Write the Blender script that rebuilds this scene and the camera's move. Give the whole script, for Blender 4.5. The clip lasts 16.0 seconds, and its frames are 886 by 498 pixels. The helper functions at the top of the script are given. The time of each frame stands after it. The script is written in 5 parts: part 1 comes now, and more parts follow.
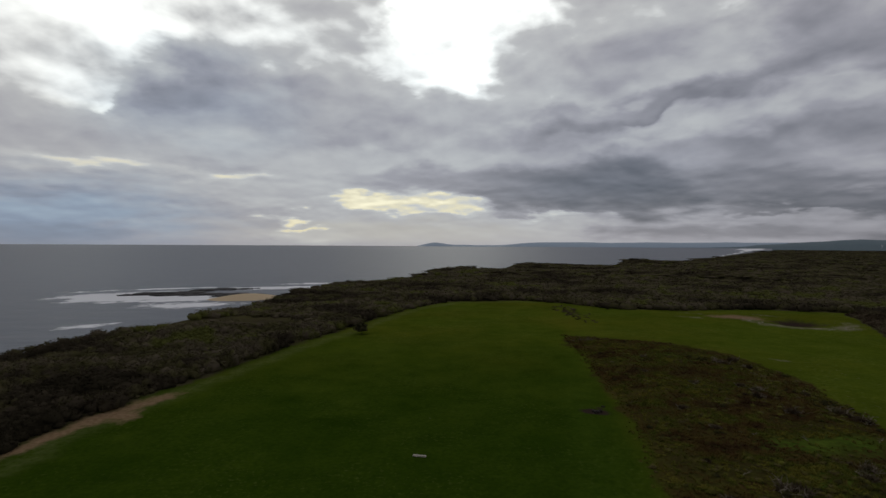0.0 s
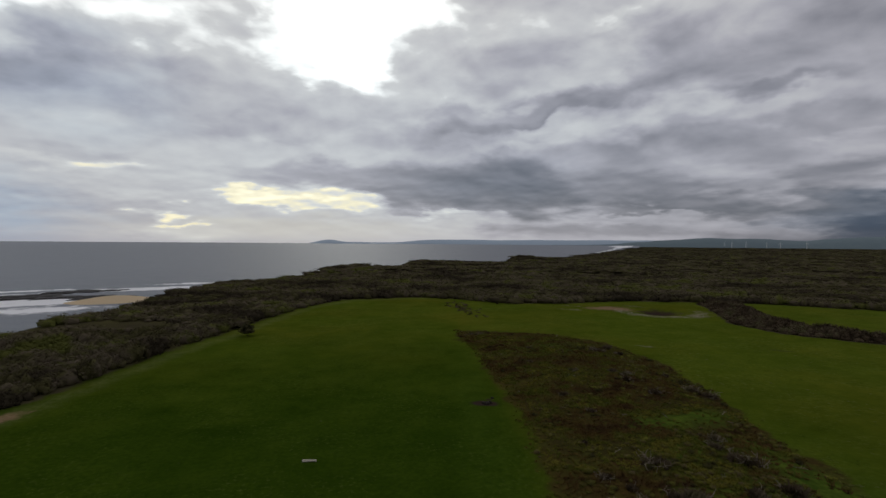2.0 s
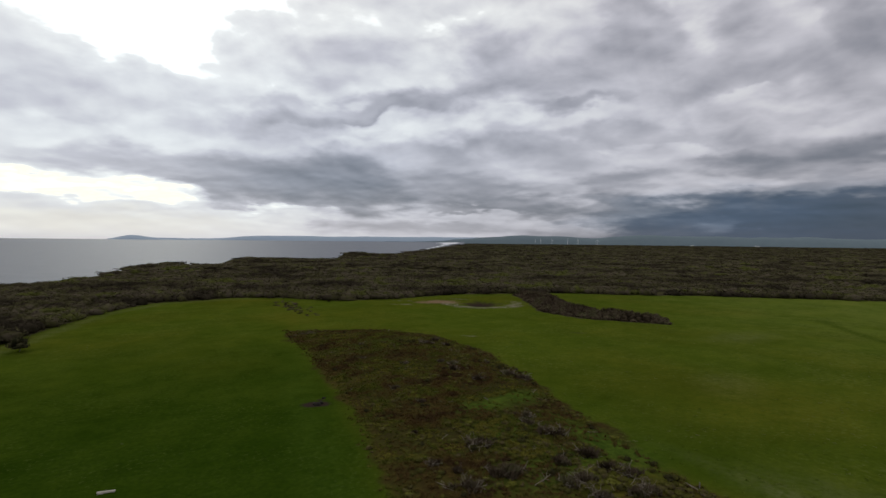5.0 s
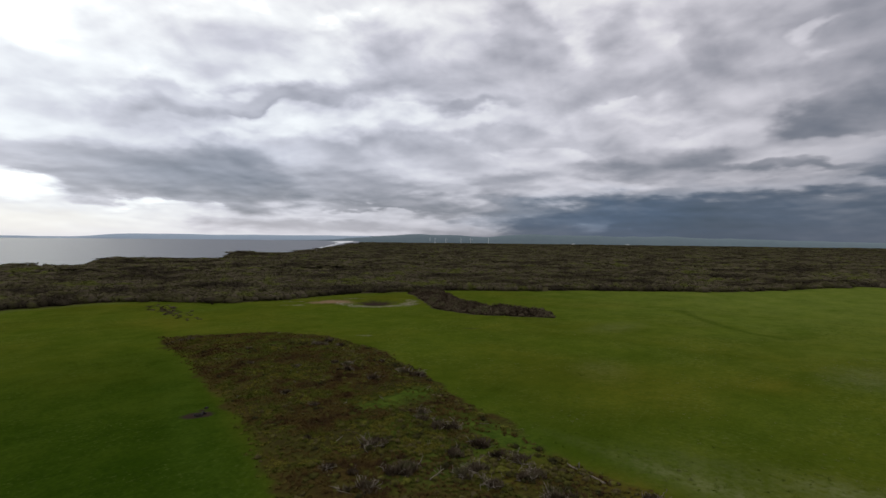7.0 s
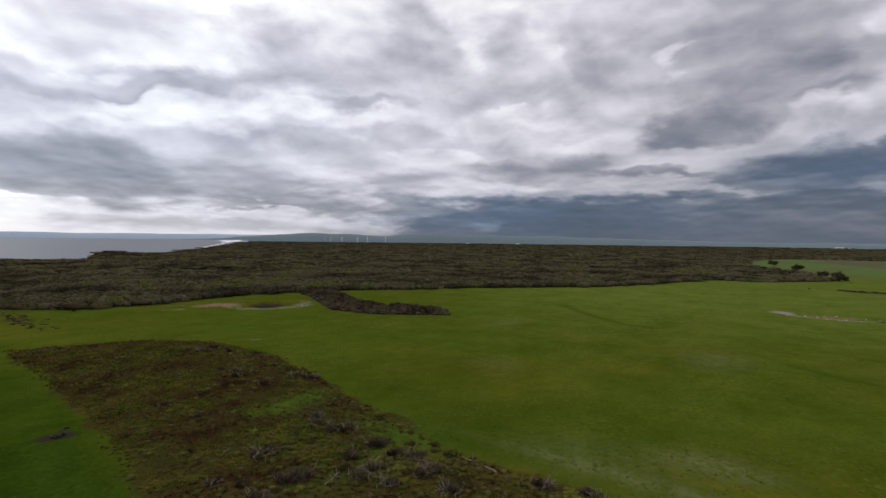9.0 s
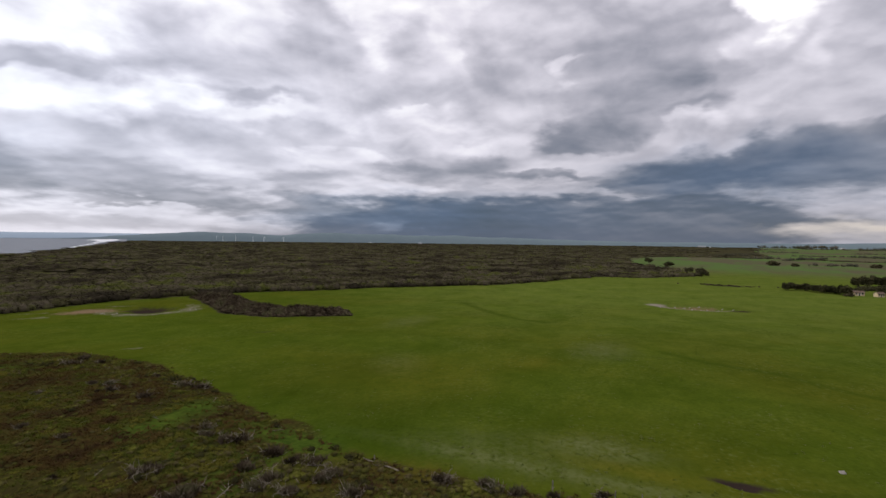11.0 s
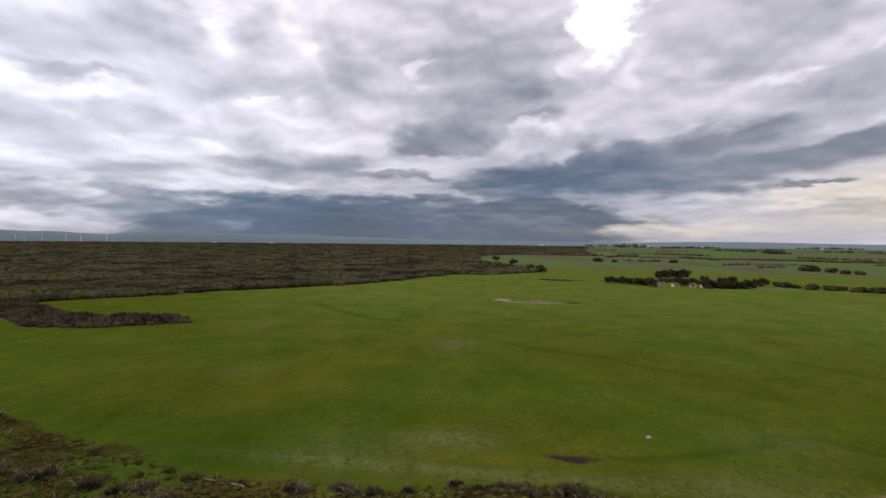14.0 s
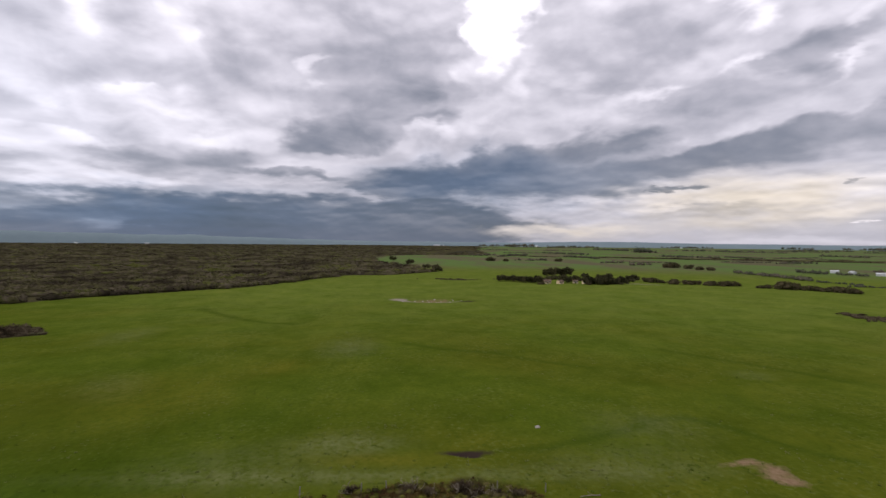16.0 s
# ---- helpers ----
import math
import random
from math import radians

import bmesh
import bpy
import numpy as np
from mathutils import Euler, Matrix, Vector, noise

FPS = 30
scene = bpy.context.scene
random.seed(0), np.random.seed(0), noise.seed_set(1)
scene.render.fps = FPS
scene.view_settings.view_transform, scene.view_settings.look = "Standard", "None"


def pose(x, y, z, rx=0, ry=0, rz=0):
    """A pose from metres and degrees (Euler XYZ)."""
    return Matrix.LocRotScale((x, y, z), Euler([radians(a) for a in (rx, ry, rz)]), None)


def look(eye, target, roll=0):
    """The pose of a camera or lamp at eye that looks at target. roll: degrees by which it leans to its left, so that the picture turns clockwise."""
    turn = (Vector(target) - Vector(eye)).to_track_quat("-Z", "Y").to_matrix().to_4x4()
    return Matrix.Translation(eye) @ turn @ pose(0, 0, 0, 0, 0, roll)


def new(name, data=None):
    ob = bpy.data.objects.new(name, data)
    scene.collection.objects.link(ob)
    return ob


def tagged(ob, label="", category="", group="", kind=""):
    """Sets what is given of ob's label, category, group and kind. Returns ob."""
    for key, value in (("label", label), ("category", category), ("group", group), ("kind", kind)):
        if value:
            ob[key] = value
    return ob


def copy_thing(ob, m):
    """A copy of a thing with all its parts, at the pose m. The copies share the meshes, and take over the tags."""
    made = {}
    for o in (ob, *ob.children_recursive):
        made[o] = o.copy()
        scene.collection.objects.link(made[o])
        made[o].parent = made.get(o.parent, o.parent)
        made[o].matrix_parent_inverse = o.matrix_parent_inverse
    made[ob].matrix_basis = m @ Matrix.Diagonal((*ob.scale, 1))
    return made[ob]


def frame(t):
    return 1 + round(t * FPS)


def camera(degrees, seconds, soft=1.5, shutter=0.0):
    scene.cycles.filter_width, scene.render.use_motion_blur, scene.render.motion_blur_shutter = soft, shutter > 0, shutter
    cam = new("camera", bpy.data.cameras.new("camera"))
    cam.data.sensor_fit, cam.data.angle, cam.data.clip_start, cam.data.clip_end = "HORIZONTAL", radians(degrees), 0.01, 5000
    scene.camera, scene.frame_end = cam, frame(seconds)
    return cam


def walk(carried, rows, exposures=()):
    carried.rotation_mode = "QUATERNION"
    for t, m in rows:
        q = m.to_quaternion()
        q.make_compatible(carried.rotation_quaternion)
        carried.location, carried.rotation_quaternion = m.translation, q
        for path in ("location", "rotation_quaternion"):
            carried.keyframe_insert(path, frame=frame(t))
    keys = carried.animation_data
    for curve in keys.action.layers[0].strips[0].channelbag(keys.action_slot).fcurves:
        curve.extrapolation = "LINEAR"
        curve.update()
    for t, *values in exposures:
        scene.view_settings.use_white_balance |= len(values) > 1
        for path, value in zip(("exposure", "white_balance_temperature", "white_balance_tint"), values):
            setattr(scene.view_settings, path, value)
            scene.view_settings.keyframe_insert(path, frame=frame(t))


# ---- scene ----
# seconds, x, y, height, yaw to the left, pitch up, roll
PATH = [
    (0, 0.000, 0.000, 36.00, -0.000, -0.463, 0.327),
    (0.5, 0.135, 0.177, 36.00, -2.754, -0.525, 0.354),
    (1, 0.253, 0.332, 36.00, -5.798, -0.587, 0.381),
    (1.5, 0.354, 0.465, 36.00, -8.742, -0.648, 0.406),
    (2, 0.441, 0.578, 36.00, -11.836, -0.705, 0.431),
    (2.5, 0.515, 0.673, 36.00, -14.859, -0.758, 0.455),
    (3, 0.577, 0.749, 36.00, -18.088, -0.806, 0.478),
    (3.5, 0.627, 0.809, 36.00, -21.248, -0.849, 0.500),
    (4, 0.668, 0.853, 36.00, -24.409, -0.885, 0.521),
    (4.5, 0.700, 0.882, 36.00, -27.456, -0.915, 0.541),
    (5, 0.726, 0.897, 36.00, -30.599, -0.939, 0.559),
    (7.5, 0.786, 0.809, 36.00, -45.324, -0.976, 0.631),
    (8, 0.794, 0.765, 36.00, -48.282, -0.970, 0.640),
    (8.5, 0.804, 0.715, 36.00, -51.130, -0.962, 0.648),
    (9, 0.816, 0.661, 36.00, -53.996, -0.951, 0.654),
    (11.5, 0.960, 0.350, 36.00, -67.620, -0.879, 0.655),
    (12, 1.015, 0.288, 36.00, -70.252, -0.864, 0.649),
    (12.5, 1.081, 0.229, 36.00, -72.816, -0.848, 0.641),
    (13, 1.159, 0.173, 36.00, -75.512, -0.831, 0.630),
    (13.5, 1.252, 0.122, 36.00, -78.217, -0.814, 0.617),
    (14, 1.359, 0.076, 36.00, -81.050, -0.794, 0.601),
    (14.5, 1.483, 0.038, 36.00, -83.844, -0.771, 0.583),
    (15, 1.624, 0.007, 36.00, -86.788, -0.744, 0.562),
    (15.5, 1.785, -0.015, 36.00, -89.632, -0.710, 0.539),
    (16, 1.965, -0.027, 36.00, -92.679, -0.668, 0.513),
]


def aimed(x, y, z, yaw, pitch, roll):
    a, p = radians(yaw), radians(pitch)
    ahead = Vector((-math.sin(a) * math.cos(p), math.cos(a) * math.cos(p), math.sin(p)))
    return look((x, y, z), Vector((x, y, z)) + 2 * ahead, roll)


cam = camera(82.3, 16.0)
walk(cam, [(t, aimed(*row)) for t, *row in PATH],
     exposures=[(0, -1.25, 6500, 6), (1.5, -1.08, 6500, 6), (3.5, -0.72, 6500, 5), (5, -0.50, 6500, 5), (9, -0.12, 6500, 7), (12.5, 0.08, 6500, 9), (16, 0.19, 6500, 10)])

# ---------------------------------------------------------------- sky and sun
SUN_AZ, SUN_EL = 2.0, 30.0          # degrees clockwise from +y, and up


class Nodes:
    """A short way to write node trees."""

    def __init__(self, tree):
        self.tree = tree
        tree.nodes.clear()

    def add(self, kind, ins=None, **props):
        n = self.tree.nodes.new(kind)
        for k, v in props.items():
            setattr(n, k, v)
        for k, v in (ins or {}).items():
            if isinstance(v, bpy.types.NodeSocket):
                self.tree.links.new(v, n.inputs[k])
            else:
                n.inputs[k].default_value = v
        return n

    def math(self, op, a, b=0.0, c=0.0, clamp=False):
        return self.add("ShaderNodeMath", {0: a, 1: b, 2: c}, operation=op, use_clamp=clamp).outputs[0]

    def vec(self, op, a, b=(0, 0, 0)):
        n = self.add("ShaderNodeVectorMath", {0: a, 1: b}, operation=op)
        return n.outputs["Value"] if op in ("LENGTH", "DOT_PRODUCT") else n.outputs[0]

    def noise(self, vector, scale, detail=4.0, rough=0.55, distortion=0.0, colour=False):
        n = self.add("ShaderNodeTexNoise", {"Vector": vector, "Scale": scale, "Detail": detail, "Roughness": rough, "Distortion": distortion})
        return n.outputs["Color" if colour else "Fac"]

    def span(self, value, a, b, c=0.0, d=1.0, smooth=False):
        return self.add("ShaderNodeMapRange", {"Value": value, "From Min": a, "From Max": b, "To Min": c, "To Max": d},
                        interpolation_type="SMOOTHSTEP" if smooth else "LINEAR", clamp=True).outputs["Result"]

    def mix(self, fac, a, b, mode="MIX"):
        n = self.add("ShaderNodeMix", {"Factor": fac}, data_type="RGBA", blend_type=mode)
        for k, v in ((6, a), (7, b)):
            if isinstance(v, bpy.types.NodeSocket):
                self.tree.links.new(v, n.inputs[k])
            else:
                n.inputs[k].default_value = (*v, 1.0)
        return n.outputs[2]

    def ramp(self, value, stops):
        n = self.add("ShaderNodeValToRGB", {"Fac": value})
        e = n.color_ramp.elements
        while len(e) < len(stops):
            e.new(0.5)
        for el, (p, c) in zip(e, stops):
            el.position, el.color = p, (*c, 1.0)
        return n.outputs["Color"]


def make_sky():
    world = bpy.data.worlds.new("sky")
    scene.world = world
    world.use_nodes = True
    n = Nodes(world.node_tree)
    way = n.add("ShaderNodeTexCoord").outputs["Generated"]
    xyz = n.add("ShaderNodeSeparateXYZ", {0: way})
    x, y, z = xyz.outputs
    az = n.math("MULTIPLY", n.math("ARCTAN2", x, y), 57.29578)
    el = n.math("MULTIPLY", n.math("ARCSINE", z), 57.29578)
    angles = n.add("ShaderNodeCombineXYZ", {0: az, 1: el, 2: 0.0}).outputs[0]
    # two sizes of cloud: wide heaps high up, small flat ones crowding towards the horizon
    high = n.vec("MULTIPLY", angles, (0.105, 0.20, 1))
    low = n.vec("MULTIPLY", angles, (0.17, 0.62, 1))
    stir = n.vec("SUBTRACT", n.noise(high, 0.8, 2, 0.5, colour=True), (0.5, 0.5, 0.5))
    high = n.vec("ADD", high, n.vec("MULTIPLY", stir, (0.35, 0.35, 0)))
    low = n.vec("ADD", low, n.vec("MULTIPLY", stir, (0.3, 0.3, 0)))
    upper = n.span(el, 4.0, 11.0, smooth=True)
    # ragged edges: the places of the single clouds are pushed about
    rag_high = n.vec("SUBTRACT", n.noise(high, 1.3, 4, 0.5, colour=True), (0.5, 0.5, 0.5))
    rag_low = n.vec("SUBTRACT", n.noise(low, 1.2, 4, 0.5, colour=True), (0.5, 0.5, 0.5))
    still = n.span(el, 0.0, 3.0, 0.25, 1.0)
    rag = n.add("ShaderNodeMix", {0: upper, 4: n.vec("MULTIPLY", rag_low, (15, 4.5, 0)), 5: n.vec("MULTIPLY", rag_high, (13, 7.0, 0))}, data_type="VECTOR").outputs[1]
    place = n.vec("ADD", angles, n.vec("MULTIPLY", rag, n.add("ShaderNodeCombineXYZ", {0: 1.0, 1: still, 2: 0.0}).outputs[0]))

    def relief(vector, up, scale, detail):
        """Lumps lit from above: brightness about 0."""
        here, above = n.noise(vector, scale, detail, 0.45), n.noise(n.vec("ADD", vector, up), scale, detail, 0.45)
        return n.math("MULTIPLY_ADD", n.math("SUBTRACT", here, above), 0.75, n.math("MULTIPLY", n.math("SUBTRACT", here, 0.5), 0.45))

    lumps = n.add("ShaderNodeMix", {0: upper, 2: relief(low, (0.03, 0.22, 0), 1.3, 3), 3: relief(high, (0.04, 0.20, 0), 1.7, 4)}, data_type="FLOAT").outputs[0]
    light = n.span(el, 0.0, 26.0, 0.645, 0.775)

    def cloud(state, a, e, wide, high, amount, tilt=0.0, hard=0.0):
        """Adds one cloud to the third value of state, whose first two are azimuth and height in degrees."""
        q = n.add("ShaderNodeMapping", {"Vector": state, "Location": (a, e, 0), "Rotation": (0, 0, radians(tilt)), "Scale": (wide, high, 1e6)}, vector_type="TEXTURE").outputs[0]
        f = n.span(n.vec("LENGTH", q), hard, 1.0, amount, 0.0, True)
        return n.vec("ADD", state, n.add("ShaderNodeCombineXYZ", {0: 0.0, 1: 0.0, 2: f}).outputs[0])

    def over(state, a, e, wide, high, tone, tilt=0.0, hard=0.15):
        """Lays one cloud of a given tone over those below it, in the third value of state; the place is in degrees."""
        q = n.add("ShaderNodeMapping", {"Vector": state, "Location": (a, e, 0), "Rotation": (0, 0, radians(tilt)), "Scale": (wide, high, 1e6)}, vector_type="TEXTURE").outputs[0]
        f = n.span(n.vec("LENGTH", q), hard, 1.0, 1.0, 0.0, True)
        f = n.add("ShaderNodeCombineXYZ", {0: 0.0, 1: 0.0, 2: f}).outputs[0]
        return n.add("ShaderNodeMix", {1: f, 4: state, 5: (0, 0, tone)}, data_type="VECTOR", factor_mode="NON_UNIFORM").outputs[1]

    def third(state):
        return n.add("ShaderNodeSeparateXYZ", {0: state}).outputs[2]

    warm = cool = place
    light = n.vec("ADD", place, n.add("ShaderNodeCombineXYZ", {0: 0.0, 1: 0.0, 2: light}).outputs[0])
    light = over(light, 0.0, 14.6, 95.8, 33.53, 0.972)
    light = over(light, 70.2, 1.7, 38.0, 4.29, 0.374, 0, 0.45)
    light = over(light, -11.6, 13.7, 26.8, 5.48, 0.887)
    light = over(light, 27.5, 20.4, 20.1, 6.38, 0.850)
    light = over(light, 73.4, 1.9, 32.7, 3.92, 0.384, 0, 0.45)
    light = over(light, -35.3, 20.5, 17.6, 7.17, 1.169)
    light = over(light, 82.9, 21.1, 14.9, 7.13, 0.675)
    light = over(light, 31.6, 19.4, 20.0, 4.79, 0.840)
    light = over(light, 1.0, 22.6, 10.4, 8.78, 1.200, 0, 0.55)
    light = over(light, 73.4, 19.1, 14.2, 6.02, 0.728)
    light = over(light, 14.7, 6.5, 17.2, 4.63, 0.570, 0, 0.3)
    light = over(light, 19.0, 21.7, 16.9, 4.69, 0.993)
    light = over(light, 42.4, 17.8, 16.9, 4.69, 0.762)
    light = over(light, -21.5, 22.1, 12.4, 5.94, 1.073)
    light = over(light, -36.5, 3.6, 17.0, 4.17, 0.861)
    light = over(light, 61.9, 1.8, 16.3, 4.23, 0.374, 0, 0.4)
    light = over(light, 25.6, 19.5, 15.5, 4.22, 0.952)
    light = over(light, -1.5, 1.6, 30.3, 2.08, 0.946)
    light = over(light, 82.3, 17.6, 12.4, 4.71, 0.653)
    light = over(light, 124.9, 4.6, 18.8, 3.04, 0.763, 0, 0.4)
    light = over(light, 113.8, 19.7, 8.3, 6.70, 0.652)
    light = over(light, 85.3, 16.1, 13.4, 4.09, 0.600, 25, 0.3)
    light = over(light, -24.8, 15.4, 9.9, 5.44, 0.841)
    light = over(light, 19.4, 19.4, 11.4, 4.52, 0.844)
    light = over(light, -38.1, 15.2, 8.9, 5.65, 1.066)
    light = over(light, 92.0, 1.9, 13.2, 3.67, 0.378)
    light = over(light, 34.8, 23.8, 11.9, 3.98, 0.940)
    light = over(light, 13.5, 12.2, 15.1, 3.10, 0.782, 4, 0)
    light = over(light, 44.1, 9.7, 15.1, 3.10, 0.755)
    light = over(light, 100.0, 7.0, 18.1, 2.38, 0.438, 0, 0.3)
    light = over(light, 94.9, 7.9, 18.5, 2.26, 0.399, 5, 0.3)
    light = over(light, 91.8, 2.5, 11.0, 3.78, 0.312, 0, 0.4)
    light = over(light, 90.5, 2.1, 12.8, 3.19, 0.408)
    light = over(light, 32.3, 10.3, 17.1, 2.36, 0.698, 3, 0)
    light = over(light, 81.5, 0.9, 18.9, 2.13, 0.365)
    light = over(light, 117.6, 8.4, 21.7, 1.74, 0.499, 4, 0.35)
    light = over(light, 36.6, 18.7, 7.2, 5.13, 0.755)
    light = over(light, 69.2, 1.7, 10.7, 3.43, 0.302)
    light = over(light, 23.8, 14.4, 17.4, 2.05, 0.656, 8, 0.3)
    light = over(light, 83.9, 19.8, 7.2, 4.84, 0.631)
    light = over(light, 57.0, 15.7, 9.6, 3.57, 0.705)
    light = over(light, 6.7, 24.9, 9.4, 3.57, 1.175)
    light = over(light, 35.8, 4.8, 12.6, 2.59, 0.537)
    light = over(light, 51.7, 21.0, 6.3, 5.21, 0.716)
    light = over(light, -11.6, 24.3, 6.9, 4.69, 1.007)
    light = over(light, 103.0, 6.4, 12.6, 2.48, 0.426)
    light = over(light, -24.2, 3.0, 10.6, 2.91, 0.861)
    light = over(light, 47.7, 17.7, 8.0, 3.82, 0.726)
    light = over(light, 67.2, 14.7, 7.7, 3.85, 0.690)
    light = over(light, 22.2, 5.1, 8.9, 3.33, 0.551)
    light = over(light, -4.1, 19.8, 7.1, 3.98, 1.104)
    light = over(light, 64.5, 11.9, 11.6, 2.36, 0.815)
    light = over(light, 20.2, 14.7, 15.5, 1.73, 0.758)
    light = over(light, 34.8, 6.2, 11.1, 2.39, 0.633)
    light = over(light, 6.1, 6.6, 9.5, 2.78, 0.670)
    light = over(light, 117.6, 2.3, 16.4, 1.59, 0.690)
    light = over(light, 127.2, 14.2, 9.8, 2.63, 0.674, 10, 0)
    light = over(light, 81.6, 11.8, 10.3, 2.38, 0.516, 18, 0)
    light = over(light, 109.2, 10.2, 12.5, 1.91, 0.490, 6, 0.3)
    light = over(light, 61.9, 10.3, 11.7, 2.05, 0.662)
    light = over(light, 48.7, 11.0, 11.9, 1.99, 0.719)
    light = over(light, 106.2, 22.0, 6.0, 3.88, 0.706)
    light = over(light, 57.6, 23.8, 4.8, 4.78, 0.891)
    light = over(light, 49.9, 22.7, 4.8, 4.78, 0.715)
    light = over(light, 81.5, 12.1, 10.7, 2.13, 0.531, 22, 0.3)
    light = over(light, 98.2, 22.9, 4.7, 4.77, 1.032, 0, 0.5)
    light = over(light, 124.9, 9.7, 14.8, 1.49, 0.481, 8, 0.3)
    light = over(light, 91.8, 6.5, 10.0, 2.21, 0.348, 8, 0.3)
    light = over(light, 89.0, 15.8, 9.1, 2.33, 0.556, 20, 0)
    light = over(light, -2.8, 7.2, 11.9, 1.75, 0.788)
    light = over(light, 23.8, 12.7, 20.0, 1.02, 0.850, 8, 0)
    light = over(light, 7.4, 17.5, 6.3, 3.17, 0.953)
    light = over(light, 31.3, 7.4, 7.0, 2.73, 0.646)
    light = over(light, -2.8, 4.8, 11.9, 1.59, 1.056, -3, 0.4)
    light = over(light, -39.7, 0.7, 12.3, 1.54, 0.754)
    light = over(light, -9.1, 12.0, 9.3, 1.97, 0.821)
    light = over(light, 117.6, 12.5, 9.9, 1.81, 0.621)
    light = over(light, 88.4, 6.5, 9.1, 1.95, 0.367)
    light = over(light, -34.0, 7.7, 12.1, 1.46, 1.059, -3, 0)
    light = over(light, 67.5, 7.3, 9.1, 1.94, 0.674)
    light = over(light, 49.4, 3.6, 5.7, 3.02, 0.529)
    light = over(light, -38.9, 11.7, 6.8, 2.49, 0.925, -8, 0)
    light = over(light, 66.4, 11.0, 7.0, 2.37, 0.809)
    light = over(light, 70.3, 18.6, 3.8, 4.30, 0.665)
    light = over(light, 23.8, 1.5, 12.0, 1.31, 0.690)
    light = over(light, 93.8, 11.7, 5.8, 2.65, 0.706, 10, 0)
    light = over(light, 64.5, 24.1, 3.9, 3.93, 0.886)
    light = over(light, 129.3, 18.2, 6.7, 2.24, 0.579, 25, 0.3)
    light = over(light, 60.5, 20.7, 3.6, 4.15, 0.722)
    light = over(light, 36.6, 1.7, 12.9, 1.15, 0.667)
    light = over(light, 65.8, 23.0, 3.1, 4.72, 0.847)
    light = over(light, -26.8, 15.1, 5.1, 2.85, 0.743)
    light = over(light, 109.2, 6.0, 7.3, 1.91, 0.490)
    light = over(light, 38.0, 4.1, 12.6, 1.11, 0.566)
    light = over(light, -15.8, 16.3, 4.4, 3.07, 0.851)
    light = over(light, 120.1, 14.7, 6.3, 2.13, 0.640)
    light = over(light, 78.9, 5.5, 13.1, 1.01, 0.630)
    light = over(light, -37.7, 9.7, 7.5, 1.77, 0.887)
    light = over(light, 110.9, 16.7, 5.8, 2.27, 0.640)
    light = over(light, 106.2, 1.5, 13.6, 0.93, 0.739)
    light = over(light, 48.7, 6.7, 7.9, 1.59, 0.647)
    light = over(light, 69.2, 8.1, 4.9, 2.50, 0.528)
    light = over(light, 39.8, 2.3, 10.9, 1.10, 0.763)
    light = over(light, 61.9, 7.9, 7.0, 1.71, 0.556)
    light = over(light, 130.5, 5.9, 7.5, 1.58, 0.800)
    light = over(light, -22.1, 7.2, 9.6, 1.18, 1.030)
    light = over(light, 48.7, 2.6, 4.7, 2.38, 0.549)
    light = over(light, 86.6, 10.5, 7.7, 1.41, 0.681, 12, 0)
    light = over(light, 38.0, 13.2, 11.0, 0.95, 0.882)
    light = over(light, 86.3, 9.8, 7.4, 1.35, 0.666, 15, 0)
    light = over(light, 90.6, 13.8, 6.2, 1.60, 0.539, 20, 0)
    light = over(light, 44.1, 14.5, 9.1, 1.09, 0.680)
    light = over(light, 129.3, 2.6, 8.2, 1.15, 0.706)
    light = over(light, 92.6, 17.2, 2.9, 3.12, 0.675)
    light = over(light, 131.3, 10.5, 5.9, 1.56, 0.553)
    light = over(light, 52.5, 8.9, 8.0, 1.12, 0.870)
    light = over(light, -23.2, 8.3, 8.1, 1.03, 0.887)
    light = over(light, 67.2, 5.3, 7.2, 1.15, 0.600)
    light = over(light, -14.0, 0.8, 7.5, 1.08, 1.000)
    light = over(light, 52.8, 9.3, 7.5, 1.03, 0.840, -4, 0)
    light = over(light, 74.6, 5.9, 9.6, 0.80, 0.643)
    light = over(light, 40.0, 1.8, 6.8, 1.08, 0.771)
    light = over(light, 41.1, 5.5, 6.2, 1.18, 0.727)
    light = over(light, 127.2, 0.4, 13.6, 0.53, 0.706)
    light = over(light, -9.1, 5.2, 5.4, 1.26, 1.088)
    light = over(light, 40.1, 3.3, 5.6, 1.22, 0.541)
    light = over(light, 89.8, 11.7, 5.8, 1.17, 0.709, 18, 0)
    light = over(light, 120.1, 3.5, 9.4, 0.71, 0.660)
    light = over(light, -38.9, 4.9, 5.8, 1.12, 0.810)
    light = over(light, 95.6, 18.8, 3.2, 1.99, 0.774)
    light = over(light, 96.9, 12.0, 3.6, 1.75, 0.756)
    light = over(light, 24.0, 12.7, 7.9, 0.79, 0.916)
    light = over(light, 45.9, 1.5, 4.5, 1.39, 0.710)
    light = over(light, 33.6, 2.9, 8.9, 0.67, 0.787)
    light = over(light, 123.1, 21.1, 2.4, 2.41, 0.899)
    light = over(light, 77.8, 10.3, 4.8, 1.20, 0.498)
    light = over(light, 85.3, 6.1, 7.0, 0.82, 0.432)
    light = over(light, 101.6, 17.8, 1.9, 2.76, 0.822, -30, 0)
    light = over(light, 59.5, 1.6, 4.7, 1.11, 0.484)
    light = over(light, 38.6, 12.4, 5.9, 0.87, 0.821, 6, 0)
    light = over(light, 78.9, 9.0, 5.3, 0.87, 0.705)
    light = over(light, 78.9, 7.0, 7.9, 0.58, 0.518)
